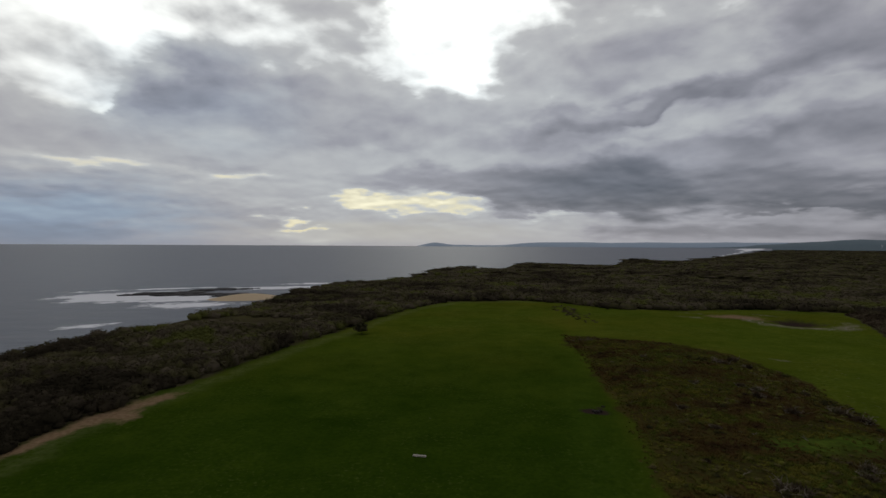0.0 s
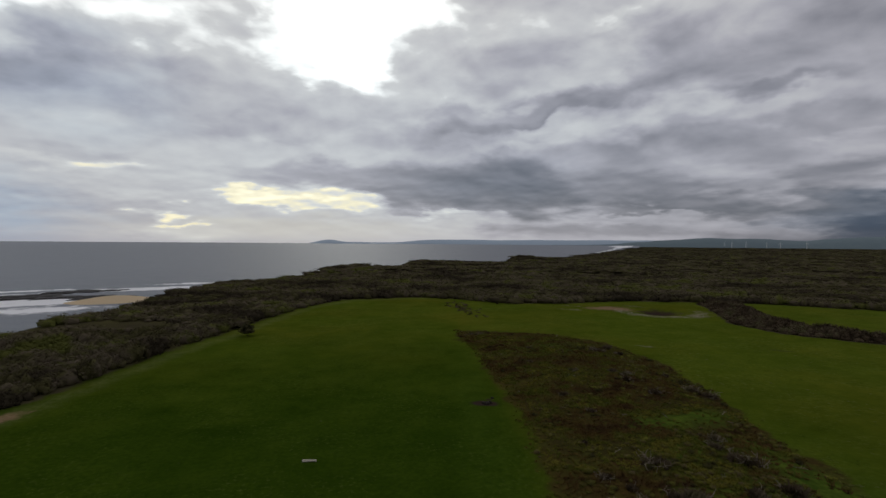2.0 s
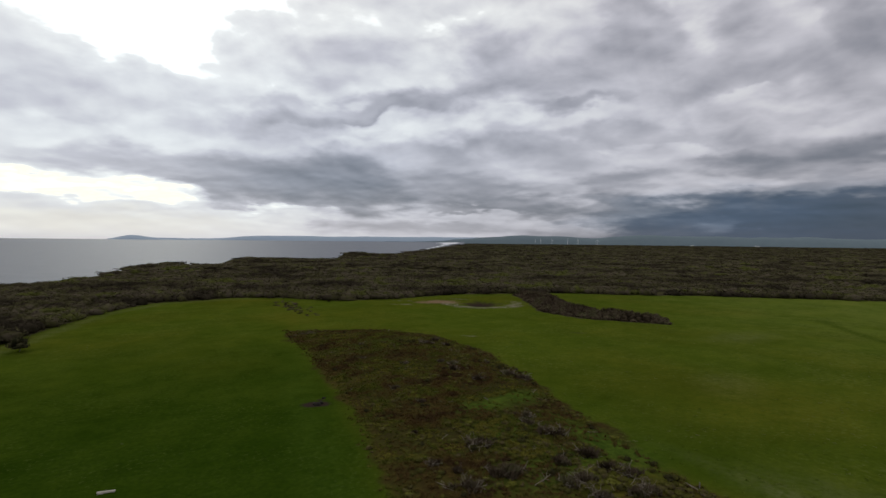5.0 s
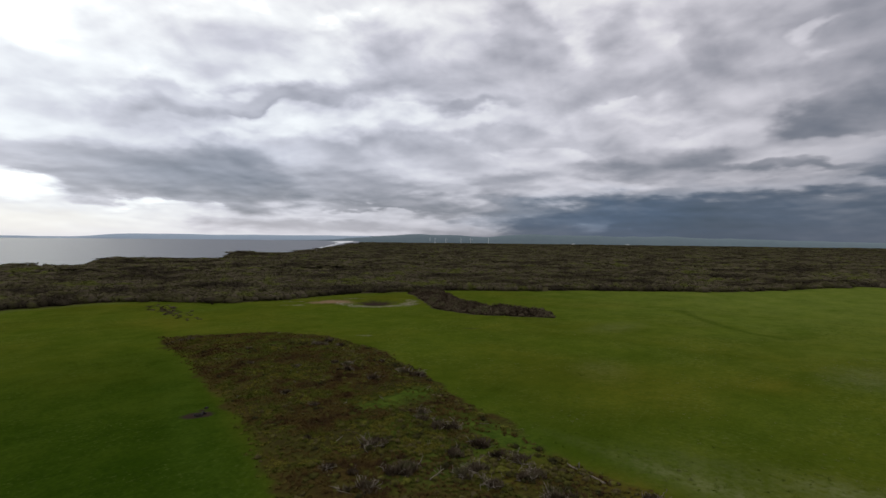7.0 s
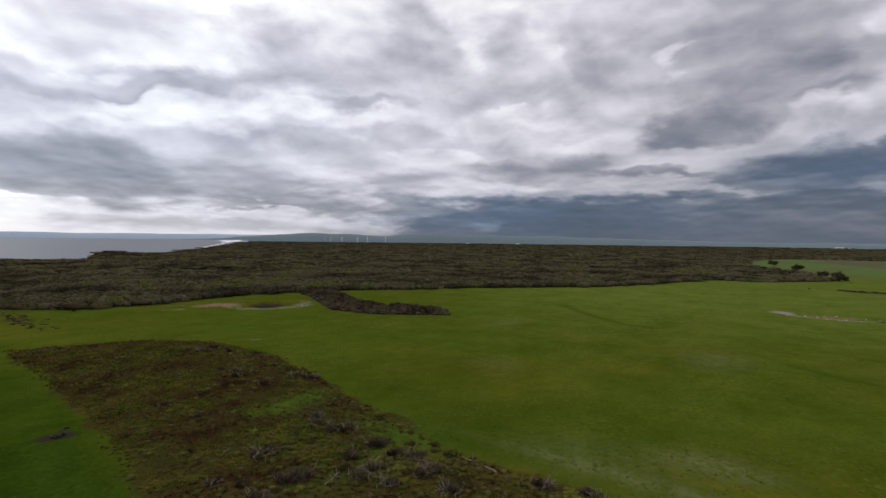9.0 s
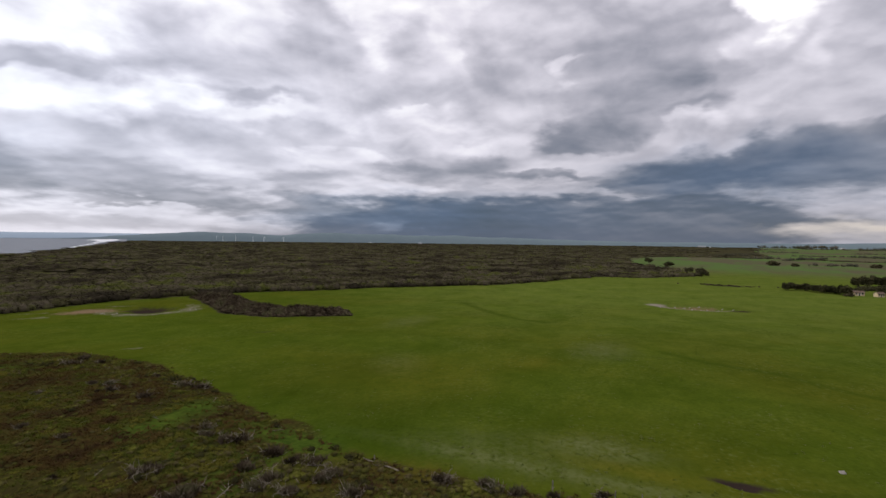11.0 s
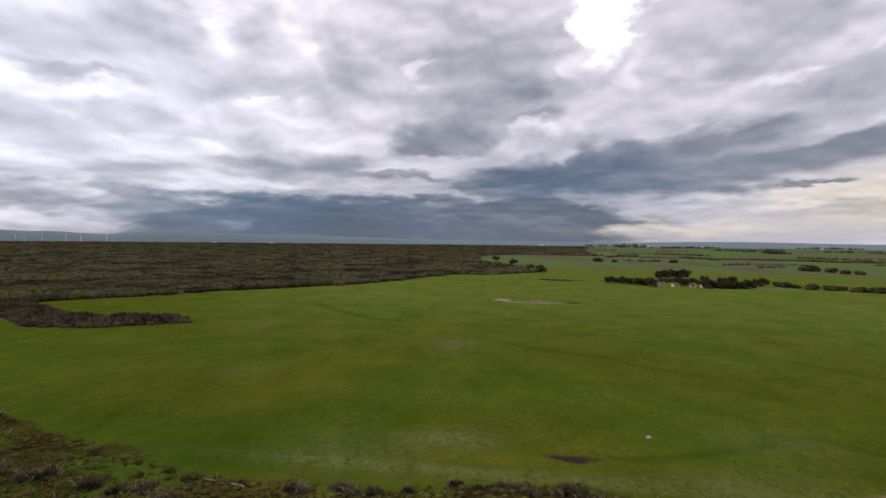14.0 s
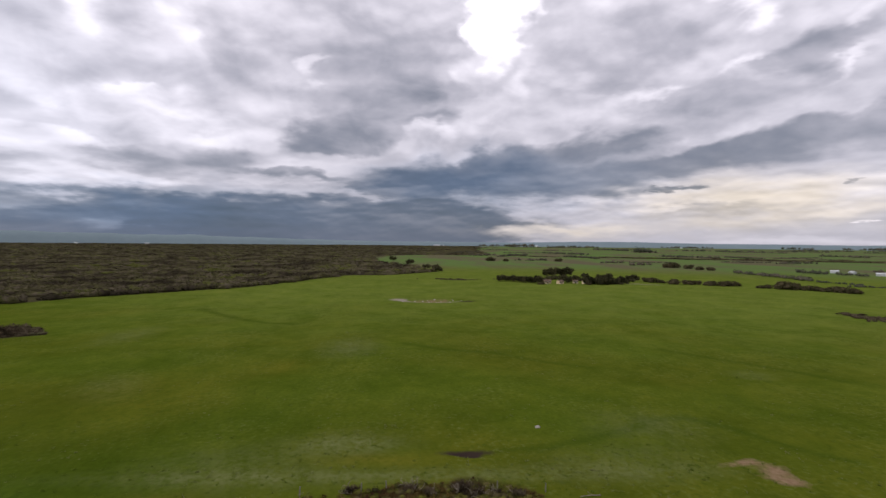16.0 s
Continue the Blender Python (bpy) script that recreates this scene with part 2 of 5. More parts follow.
    light = over(light, 120.1, 22.3, 3.1, 1.42, 0.690)
    light = over(light, 12.3, 3.2, 6.9, 0.62, 1.010)
    light = over(light, -32.4, 13.5, 2.0, 2.02, 1.082)
    light = over(light, 33.5, 3.1, 7.2, 0.56, 0.800)
    light = over(light, 115.4, 14.9, 4.1, 0.88, 0.829, 5, 0)
    light = over(light, 29.9, 22.6, 3.6, 0.97, 1.004)
    light = over(light, 93.7, 12.5, 2.8, 1.23, 0.739, 20, 0)
    light = over(light, 132.4, 20.1, 2.8, 1.23, 0.774)
    light = over(light, -16.4, 2.7, 3.7, 0.92, 1.088)
    light = over(light, 92.0, 12.4, 2.2, 1.53, 0.786)
    light = over(light, 94.1, 9.9, 2.8, 1.10, 0.690)
    light = over(light, 61.4, 13.6, 4.7, 0.63, 0.851)
    light = over(light, 77.3, 17.9, 2.0, 1.47, 0.807)
    light = over(light, 78.4, 18.4, 2.4, 1.20, 0.806)
    light = over(light, 124.5, 17.1, 2.9, 0.95, 0.835, 30, 0)
    light = over(light, 74.0, 7.3, 4.8, 0.56, 0.531)
    light = over(light, 67.2, 12.0, 4.1, 0.64, 0.768)
    light = over(light, 131.3, 16.6, 3.9, 0.62, 0.822, 20, 0)
    light = over(light, 61.9, 13.5, 2.9, 0.82, 0.843)
    light = over(light, -15.2, 1.7, 4.5, 0.39, 1.064)
    light = over(light, 116.5, 5.9, 3.3, 0.44, 0.490, 0, 0.3)
    light = over(light, 114.9, 5.9, 1.4, 0.44, 0.446)
    light = over(light, 132.8, 2.1, 0.9, 0.43, 0.835)
    light = over(light, 130.9, 5.8, 1.2, 0.19, 0.640)
    light = n.math("MULTIPLY_ADD", lumps, n.span(el, 0.3, 4.0, 0.08, 0.32), third(light))
    # cream where the light breaks through low down
    warm = cloud(warm, 124.0, 4.4, 18.5, 4.4, 0.75)
    warm = cloud(warm, 106.2, 1.5, 16.0, 1.4, 0.6)
    warm = cloud(warm, -5.4, 1.5, 24.0, 2.2, 0.25)
    cool = cloud(cool, 8.0, 10.0, 75.0, 28.0, 0.30)
    cool = cloud(cool, -37.7, 2.5, 19.3, 5.81, 1)
    cool = cloud(cool, -25.9, 14.1, 15.5, 7.28, 0.35)
    cool = cloud(cool, 16.5, 6.4, 16.9, 4.23, 0.2)
    cool = cloud(cool, 58.8, 2.5, 16.5, 3.63, 0.5)
    cool = cloud(cool, 67.5, 2.6, 29.9, 4.29, 0.5)
    cool = cloud(cool, 91.7, 6.7, 13.8, 3.48, 0.3)
    cool = cloud(cool, 100.0, 7.0, 21.7, 4.37, 0.4)
    low_glow = n.math("MULTIPLY", n.span(light, 1.01, 1.06), n.span(el, 6.0, 13.0, 0.85, 0.0))
    warm, cool = n.math("ADD", third(warm), low_glow), third(cool)
    tone = n.ramp(n.math("DIVIDE", light, 1.4), [(0.14, (0.048, 0.066, 0.094)), (0.257, (0.096, 0.115, 0.163)), (0.357, (0.206, 0.212, 0.260)), (0.471, (0.414, 0.400, 0.460)),
                          (0.586, (0.69, 0.658, 0.732)), (0.714, (1.06, 1.03, 1.04)), (0.86, (2.9, 2.85, 2.76))])
    tone = n.mix(n.math("MULTIPLY", warm, 1.0, clamp=True), tone, (1.0, 0.89, 0.62), "MULTIPLY")
    tone = n.mix(n.math("MULTIPLY", cool, 1.0, clamp=True), tone, (0.74, 0.94, 1.14), "MULTIPLY")
    sky = n.add("ShaderNodeTexSky", sky_type="NISHITA", sun_disc=False, sun_elevation=radians(SUN_EL), sun_rotation=radians(SUN_AZ))
    blue = n.add("ShaderNodeBackground", {"Color": sky.outputs[0], "Strength": 0.08})
    deckshade = n.add("ShaderNodeBackground", {"Color": tone, "Strength": 1.2})
    both = n.add("ShaderNodeMixShader", {0: 0.93, 1: blue.outputs[0], 2: deckshade.outputs[0]})
    n.add("ShaderNodeOutputWorld", {0: both.outputs[0]})


make_sky()
sun = new("sun", bpy.data.lights.new("sun", "SUN"))
sun.data.energy, sun.data.angle, sun.data.color = 0.4, radians(14), (1.0, 0.95, 0.86)
a, e = radians(SUN_AZ), radians(SUN_EL)
sun.matrix_world = look((0, 0, 0), (-math.sin(a) * math.cos(e), -math.cos(a) * math.cos(e), -math.sin(e)))

# ---------------------------------------------------------------- the lie of the land, in metres
SEA = -22.0


def line(*p):
    return np.array(p, float)


COAST = line((-190, -900), (-170, -200), (-150, 60), (-133, 150), (-136, 197), (-122, 232), (-110, 275), (-112, 396), (-92, 470), (-27, 590), (16, 735),
             (76, 700), (146, 890), (285, 880), (395, 1085), (440, 1070), (545, 1180), (760, 1470), (1170, 2040), (1620, 2650), (2320, 3630), (2750, 4150))
FIELD_EDGE = line((-80, -900), (-80, -60), (-78, 40), (-75, 85), (-73, 102), (-68, 122), (-61, 146), (-54, 178), (-46, 203), (-37, 230), (-20, 281), (4, 322), (50, 331),
                  (78, 314), (100, 290), (131, 282), (184, 291), (213, 279), (250, 265), (280, 240), (329, 205), (366, 172), (411, 133),
                  (476, 106), (556, 80), (570, 28), (640, -22), (745, 8), (945, 82), (1250, 112), (1480, 60), (1545, -75), (1500, -165), (1800, -250), (2600, -300), (5200, -620))
HEATH = line((48, 203), (43, 141), (39, 105), (34, 83), (30, 65), (24, 45), (28, 20), (45, -12), (60, -25), (74, -17), (78, -7), (77, 2), (73, 13),
             (71, 33), (71, 43), (73, 57), (77, 70), (83, 90), (91, 112), (96, 138), (96, 164), (84, 186))
PADDOCK = line((60, -300), (40, -60), (26, 45), (34, 83), (43, 141), (50, 205), (66, 262), (70, 340))
HEDGE = line((216, 272), (203, 247), (177, 200), (179, 172), (199, 141), (213, 152), (202, 178), (206, 208), (238, 262))


def beyond(px, py, curve):
    """Metres to the left of an open curve (negative: to its right)."""
    best, side = np.full(px.shape, 1e9), np.zeros(px.shape)
    for (ax, ay), (bx, by) in zip(curve[:-1], curve[1:]):
        dx, dy = bx - ax, by - ay
        t = np.clip(((px - ax) * dx + (py - ay) * dy) / (dx * dx + dy * dy), 0, 1)
        ex, ey = px - ax - t * dx, py - ay - t * dy
        d, s = np.hypot(ex, ey), np.sign(dx * ey - dy * ex)
        near = d < best - 1e-6
        best, side = np.where(near, d, best), np.where(near, s, side)
    return best * np.where(side == 0, 1, side)


def inside(px, py, ring):
    """Metres inside a closed curve (negative: outside)."""
    best, odd = np.full(px.shape, 1e9), np.zeros(px.shape, bool)
    for (ax, ay), (bx, by) in zip(ring, np.roll(ring, -1, 0)):
        dx, dy = bx - ax, by - ay
        t = np.clip(((px - ax) * dx + (py - ay) * dy) / (dx * dx + dy * dy), 0, 1)
        best = np.minimum(best, np.hypot(px - ax - t * dx, py - ay - t * dy))
        if dy:
            odd ^= ((ay > py) != (by > py)) & (px < ax + (py - ay) / dy * dx)
    return np.where(odd, best, -best)


def ease(v, a, b):
    t = np.clip((v - a) / (b - a), 0, 1)
    return t * t * (3 - 2 * t)


def spot(px, py, cx, cy, wide, high, turn=0.0):
    c, s = math.cos(radians(turn)), math.sin(radians(turn))
    u, v = ((px - cx) * c + (py - cy) * s) / wide, (-(px - cx) * s + (py - cy) * c) / high
    return np.exp(-(u * u + v * v))


def waves(px, py, size, seed, octaves=4):
    """Smooth noise in about -1..1, from lattice values."""
    out, amp = 0, 0.55
    for k in range(octaves):
        rng = np.random.default_rng(seed + 31 * k)
        grid = rng.uniform(-1, 1, (256, 256))
        u, v = px / size + 1000.37, py / size + 1000.71
        i, j = np.floor(u).astype(int), np.floor(v).astype(int)
        fu, fv = u - i, v - j
        fu, fv = fu * fu * (3 - 2 * fu), fv * fv * (3 - 2 * fv)
        g = lambda m, o: grid[(i + m) % 256, (j + o) % 256]
        out = out + amp * ((g(0, 0) * (1 - fu) + g(1, 0) * fu) * (1 - fv) + (g(0, 1) * (1 - fu) + g(1, 1) * fu) * fv)
        size, amp = size * 0.47, amp * 0.55
    return out


def height(px, py):
    r = np.hypot(px, py)
    z = 0.5 * waves(px, py, 60, 3, 3) * ease(r, 30, 150) + 10 * ease(r, 1500, 4900)
    scrub = ease(beyond(px, py, FIELD_EDGE), 0, 60)
    z = z + scrub * (1.7 * waves(px, py, 45, 8, 3) + 1.6 * waves(px, py, 90, 19, 3) + 1.8 * waves(px, py, 210, 9, 3)) * ease(r, 100, 400)
    z = z + 4 * spot(px, py, 30, 650, 120, 70) + 4 * spot(px, py, 150, 810, 150, 70) + 9 * spot(px, py, 400, 1075, 60, 60, 35)
    z = z + 0.9 * ease(inside(px, py, HEATH), -2, 14)
    z = z - 3.6 * spot(px, py, 168, 239, 13, 13) + 1.9 * spot(px, py, 168, 239, 27, 26) + 1.5 * spot(px, py, 189.6, 253.6, 14, 10) - 0.8 * spot(px, py, 88, -9, 3.0, 1.2, 80)
    z = z - 1.2 * spot(px, py, 318, -8, 8, 18) + 0.6 * spot(px, py, 326, -8, 12, 26)
    sea = beyond(px, py, COAST)
    low = SEA - 3 + 8.0 * spot(px, py, -207.1, 540.2, 40, 26, 20)
    t = ease(sea + 6 * waves(px, py, 30, 5, 2), -4, 55)
    return z * (1 - t) + low * t


def points_mesh(name, verts, faces, smooth=True):
    me = bpy.data.meshes.new(name)
    verts, faces = np.asarray(verts, np.float32), np.asarray(faces, np.int32)
    k = faces.shape[1]
    me.vertices.add(len(verts))
    me.vertices.foreach_set("co", verts.ravel())
    me.loops.add(faces.size)
    me.loops.foreach_set("vertex_index", faces.ravel())
    me.polygons.add(len(faces))
    me.polygons.foreach_set("loop_start", np.arange(0, faces.size, k, dtype=np.int32))
    me.update(calc_edges=True)
    if smooth:
        me.polygons.foreach_set("use_smooth", np.ones(len(faces), bool))
    return me


def rings(azimuths, radii):
    a, r = np.meshgrid(np.radians(azimuths), radii)
    return (r * np.sin(a)).ravel(), (r * np.cos(a)).ravel()


def ring_faces(na, nr, closed):
    i, j = np.meshgrid(np.arange(nr - 1), np.arange(na if closed else na - 1), indexing="ij")
    k = (j + 1) % na
    return np.stack([i * na + j, i * na + k, (i + 1) * na + k, (i + 1) * na + j], -1).reshape(-1, 4)[:, ::-1]


def put(me, name, values):
    me.attributes.new(name, "FLOAT", "POINT").data.foreach_set("value", np.asarray(values, np.float32))


# ---------------------------------------------------------------- materials
def material(name):
    m = bpy.data.materials.new(name)
    m.use_nodes = True
    n = Nodes(m.node_tree)
    place = n.add("ShaderNodeNewGeometry").outputs["Position"]
    return m, n, place


def finish(n, colour, rough=0.9, bump=None, strength=0.5, distance=0.1, **more):
    ins = {"Base Color": colour if isinstance(colour, bpy.types.NodeSocket) else (*colour, 1), "Roughness": rough, **more}
    if bump is not None:
        ins["Normal"] = n.add("ShaderNodeBump", {"Height": bump, "Strength": strength, "Distance": distance}).outputs[0]
    b = n.add("ShaderNodeBsdfPrincipled", ins)
    n.add("ShaderNodeOutputMaterial", {0: b.outputs[0]})


def attr(n, name):
    return n.add("ShaderNodeAttribute", attribute_name=name).outputs["Fac"]


def ground_material():
    m, n, p = material("pasture_and_heath_ground")
    flat = n.vec("MULTIPLY", p, (1, 1, 0))
    fine, mid, big = n.noise(flat, 1.1, 5, 0.6), n.noise(flat, 0.07, 3, 0.5), n.noise(flat, 0.018, 4, 0.5)
    grass = n.mix(n.span(mid, 0.3, 0.7), (0.065, 0.094, 0.008), (0.085, 0.114, 0.012))
    grass = n.mix(n.span(fine, 0.38, 0.68, 0, 0.62), grass, (0.046, 0.066, 0.006))
    grass = n.mix(n.span(big, 0.42, 0.66, 0, 0.7), grass, (0.082, 0.090, 0.009))
    dark_green = n.mix(n.span(mid, 0.3, 0.7), (0.025, 0.050, 0.003), (0.036, 0.064, 0.005))
    dark_green = n.mix(n.span(fine, 0.38, 0.68, 0, 0.5), dark_green, (0.014, 0.030, 0.003))
    grass = n.mix(attr(n, "far_pale"), grass, n.mix(n.span(mid, 0.3, 0.7), (0.106, 0.144, 0.020), (0.128, 0.160, 0.030)))
    grass = n.mix(attr(n, "dark_green"), grass, dark_green)
    ragged = n.math("MULTIPLY", n.math("SUBTRACT", n.math("ADD", n.noise(flat, 0.5, 6, 0.7), n.noise(flat, 0.15, 3, 0.6)), 1.0), 0.8)

    def over(base, mask, colour, width=0.25, amount=1.0, soft=False):
        worn = n.math("MULTIPLY", attr(n, mask), n.math("MULTIPLY_ADD", ragged, 2.2, 1.0)) if soft else n.math("ADD", attr(n, mask), ragged)
        f = n.span(worn, 0.12, 0.9, 0.0, amount) if soft else n.span(worn, 0.5 - width, 0.5 + width, 0.0, amount)
        return n.mix(f, base, colour)

    # the sward: soft blotches, trodden streaks, dry flecks
    blotch = n.math("ADD", n.noise(flat, 0.21, 5, 0.62), n.noise(flat, 0.045, 4, 0.55))
    grass = n.mix(1.0, grass, n.ramp(n.math("MULTIPLY", blotch, 0.5), [(0.36, (0.78, 0.83, 0.73)), (0.5, (1.02, 1.02, 1.0)), (0.64, (1.26, 1.17, 1.18))]), "MULTIPLY")
    fleck = n.span(n.noise(flat, 1.2, 4, 0.7), 0.55, 0.74, 0.0, 0.55)
    grass = n.mix(n.math("MULTIPLY", fleck, n.span(n.noise(flat, 0.05, 2), 0.4, 0.6)), grass, (0.12, 0.145, 0.035))
    grass = n.mix(n.math("MULTIPLY", attr(n, "track"), n.span(fine, 0.3, 0.6, 0.35, 0.75)), grass, (0.040, 0.066, 0.006))
    tussock = n.noise(n.vec("ADD", flat, (9, 5, 0)), 0.75, 4, 0.62)
    patchy = n.math("MULTIPLY", n.span(n.noise(flat, 0.035, 4, 0.6), 0.44, 0.60), n.span(attr(n, "dark_green"), 0.1, 0.7, 1.0, 0.15))
    grass = n.mix(n.math("MULTIPLY", n.span(tussock, 0.54, 0.68, 0.0, 0.55), patchy), grass, (0.125, 0.150, 0.036))
    grass = n.mix(n.math("MULTIPLY", n.span(tussock, 0.46, 0.34, 0.0, 0.55), patchy), grass, (0.040, 0.066, 0.007))
    clumpy = n.span(n.math("MULTIPLY_ADD", n.noise(flat, 0.9, 4, 0.65), 0.6, n.math("MULTIPLY", n.noise(flat, 0.22, 3, 0.6), 0.5)), 0.44, 0.66)
    pale = n.mix(fine, (0.105, 0.135, 0.035), (0.175, 0.175, 0.075))
    colour = n.mix(n.math("MULTIPLY", n.span(attr(n, "pale"), 0.04, 0.7), n.span(clumpy, 0, 1, 0.12, 0.9)), grass, pale)
    colour = n.mix(n.math("MULTIPLY", n.span(attr(n, "yellow"), 0.05, 0.8), n.span(clumpy, 0, 1, 0.2, 0.75)), colour, (0.15, 0.135, 0.015))
    far = n.mix(n.span(n.noise(n.vec("MULTIPLY", flat, (0.0022, 0.008, 0)), 1, 6, 0.65), 0.46, 0.56), (0.105, 0.160, 0.050), (0.120, 0.105, 0.066))
    colour = n.mix(attr(n, "farm"), colour, far)
    heath = n.mix(n.span(n.noise(flat, 0.16, 5, 0.6), 0.42, 0.58), (0.068, 0.041, 0.014), (0.062, 0.064, 0.013))
    heath = n.mix(n.span(n.noise(flat, 0.055, 4, 0.6), 0.42, 0.60, 0.0, 0.75), heath, (0.040, 0.040, 0.012))
    heath = n.mix(n.span(n.noise(n.vec("ADD", flat, (31, 17, 0)), 0.09, 5, 0.65), 0.52, 0.64, 0.0, 0.7), heath, (0.085, 0.082, 0.018))
    heath = n.mix(n.span(fine, 0.4, 0.7), heath, (0.034, 0.025, 0.009))
    heath = n.mix(n.span(n.noise(flat, 2.3, 4, 0.7), 0.56, 0.76, 0, 0.6), heath, (0.115, 0.098, 0.028))
    heath = n.mix(n.span(n.noise(flat, 1.0, 6, 0.75), 0.36, 0.52, 0.5, 0.0), heath, (0.020, 0.017, 0.007))
    colour = over(colour, "heath", heath, 0.2)
    colour = over(colour, "green", n.mix(clumpy, n.mix(fine, (0.024, 0.050, 0.006), (0.045, 0.085, 0.010)), (0.085, 0.130, 0.016)), amount=0.85, soft=True)
    colour = n.mix(n.math("MULTIPLY", n.span(attr(n, "gold"), 0.05, 0.9), n.span(clumpy, 0, 1, 0.25, 0.85)), colour, n.mix(fine, (0.105, 0.090, 0.012), (0.145, 0.125, 0.016)))
    under = n.mix(n.span(mid, 0.3, 0.7), (0.052, 0.045, 0.026), (0.070, 0.064, 0.027))
    colour = over(colour, "scrub", under, 0.2)
    sand = n.mix(n.span(fine, 0.3, 0.75), (0.27, 0.19, 0.11), (0.16, 0.10, 0.055))
    colour = over(colour, "sand", sand, 0.2)
    white = n.mix(n.span(fine, 0.3, 0.7), (0.34, 0.30, 0.24), (0.22, 0.18, 0.13))
    colour = over(colour, "white", white, 0.25)
    colour = over(colour, "beach", n.mix(n.span(fine, 0.3, 0.7), (0.66, 0.54, 0.36), (0.55, 0.43, 0.27)), 0.2)
    # Dark soil colour, also used to paint the shade inside the rimmed hollow.
    earth_and_shade = n.mix(fine, (0.03, 0.022, 0.018), (0.05, 0.035, 0.025))
    colour = over(colour, "earth_and_shade", earth_and_shade, 0.25)
    finish(n, colour, 0.95, n.noise(flat, 2.6, 5, 0.7), 0.3, 0.12, **{"Specular IOR Level": 0.0})
    return m


def water_material():
    m, n, p = material("grey_sea_water")
    swell = n.noise(n.vec("MULTIPLY", p, (0.02, 0.05, 0)), 1.0, 5, 0.6)
    chop = n.noise(n.vec("MULTIPLY", p, (0.25, 0.4, 0)), 1.0, 4, 0.6)
    deep = n.mix(n.span(swell, 0.3, 0.7), (0.090, 0.106, 0.134), (0.120, 0.133, 0.158))
    lace = n.math("SUBTRACT", n.noise(n.vec("MULTIPLY", p, (0.045, 0.035, 0)), 1.0, 8, 0.70), 0.5)
    foam = n.span(n.math("MULTIPLY_ADD", lace, 2.0, attr(n, "foam")), 0.38, 0.62)
    colour = n.mix(foam, deep, (0.86, 0.87, 0.87))
    rough = n.span(foam, 0, 1, 0.42, 0.8)
    finish(n, colour, rough, n.math("MULTIPLY_ADD", chop, 0.25, swell), 0.8, 1.2, **{"IOR": 1.33, "Specular IOR Level": 0.22})
    return m


def leaf_material(name, colours, patch=0.03, rough=0.85):
    """Foliage: every clump its own tone, drifting over the land."""
    m, n, p = material(name)
    lot = n.add("ShaderNodeNewGeometry").outputs["Random Per Island"]
    drift = n.noise(n.vec("MULTIPLY", p, (1, 1, 0)), patch, 4, 0.6)
    single = n.noise(p, 0.36, 1, 0.5)
    wide = n.noise(n.vec("MULTIPLY", p, (1, 1, 0)), patch * 3.5, 2, 0.5)
    v = n.math("ADD", n.math("MULTIPLY", lot, 0.07), n.math("ADD", n.span(single, 0.3, 0.7, -0.06, 0.09), n.math("ADD", n.span(drift, 0.41, 0.59, -0.04, 0.58), n.span(wide, 0.40, 0.60, 0.0, 0.40))))
    stops = [(0.08 + 0.84 * k / (len(colours) - 1), c) for k, c in enumerate(colours)]
    colour = n.ramp(v, stops)
    fine = n.noise(p, 2.5, 5, 0.7)
    colour = n.mix(n.span(fine, 0.3, 0.7, 0.22, 0.0), colour, (0.02, 0.019, 0.010))
    finish(n, colour, rough, fine, 0.4, 0.15, **{"Specular IOR Level": 0.0})
    return m


def plain_material(name, a, b, scale=1.5, rough=0.8, bump=0.02, **more):
    m, n, p = material(name)
    fine, big = n.noise(p, scale * 8, 5, 0.65), n.noise(p, scale, 4, 0.6)
    colour = n.mix(n.span(n.math("MULTIPLY_ADD", fine, 0.5, n.math("MULTIPLY", big, 0.6)), 0.35, 0.75), a, b)
    finish(n, colour, rough, fine, 0.5, bump, **{"Specular IOR Level": 0.15, **more})
    return m


GROUND, WATER = ground_material(), water_material()
SCRUB = leaf_material("coastal_scrub_leaves", [(0.034, 0.029, 0.018), (0.060, 0.049, 0.033), (0.080, 0.076, 0.030), (0.118, 0.096, 0.068), (0.100, 0.108, 0.028)], 0.013)
TREE = leaf_material("dark_tree_leaves", [(0.030, 0.031, 0.017), (0.055, 0.053, 0.025), (0.085, 0.076, 0.038)], 0.2)
HEDGELEAF = leaf_material("grey_brown_hedge_leaves", [(0.034, 0.026, 0.016), (0.075, 0.056, 0.035), (0.115, 0.090, 0.058), (0.10, 0.095, 0.045)], 0.1)
HEATHLEAF = leaf_material("heath_leaves", [(0.058, 0.034, 0.016), (0.095, 0.060, 0.021), (0.112, 0.084, 0.022), (0.085, 0.104, 0.016), (0.155, 0.142, 0.024)], 0.06)
BARK = plain_material("dark_bark", (0.05, 0.04, 0.03), (0.10, 0.085, 0.065))
DEADWOOD = plain_material("bleached_dead_wood", (0.13, 0.105, 0.075), (0.33, 0.285, 0.21))
# Both far tones: distance haze is put in as bluish emission.
HILL = plain_material("far_hills_haze_glow", (0.125, 0.165, 0.175), (0.150, 0.190, 0.195), 0.002, 1.0, **{"Emission Color": (0.50, 0.65, 0.82, 1), "Emission Strength": 0.065})
BAYHILL = plain_material("bay_haze_glow", (0.19, 0.22, 0.255), (0.22, 0.25, 0.28), 0.002, 1.0, **{"Emission Color": (0.62, 0.77, 1.0, 1), "Emission Strength": 0.24})

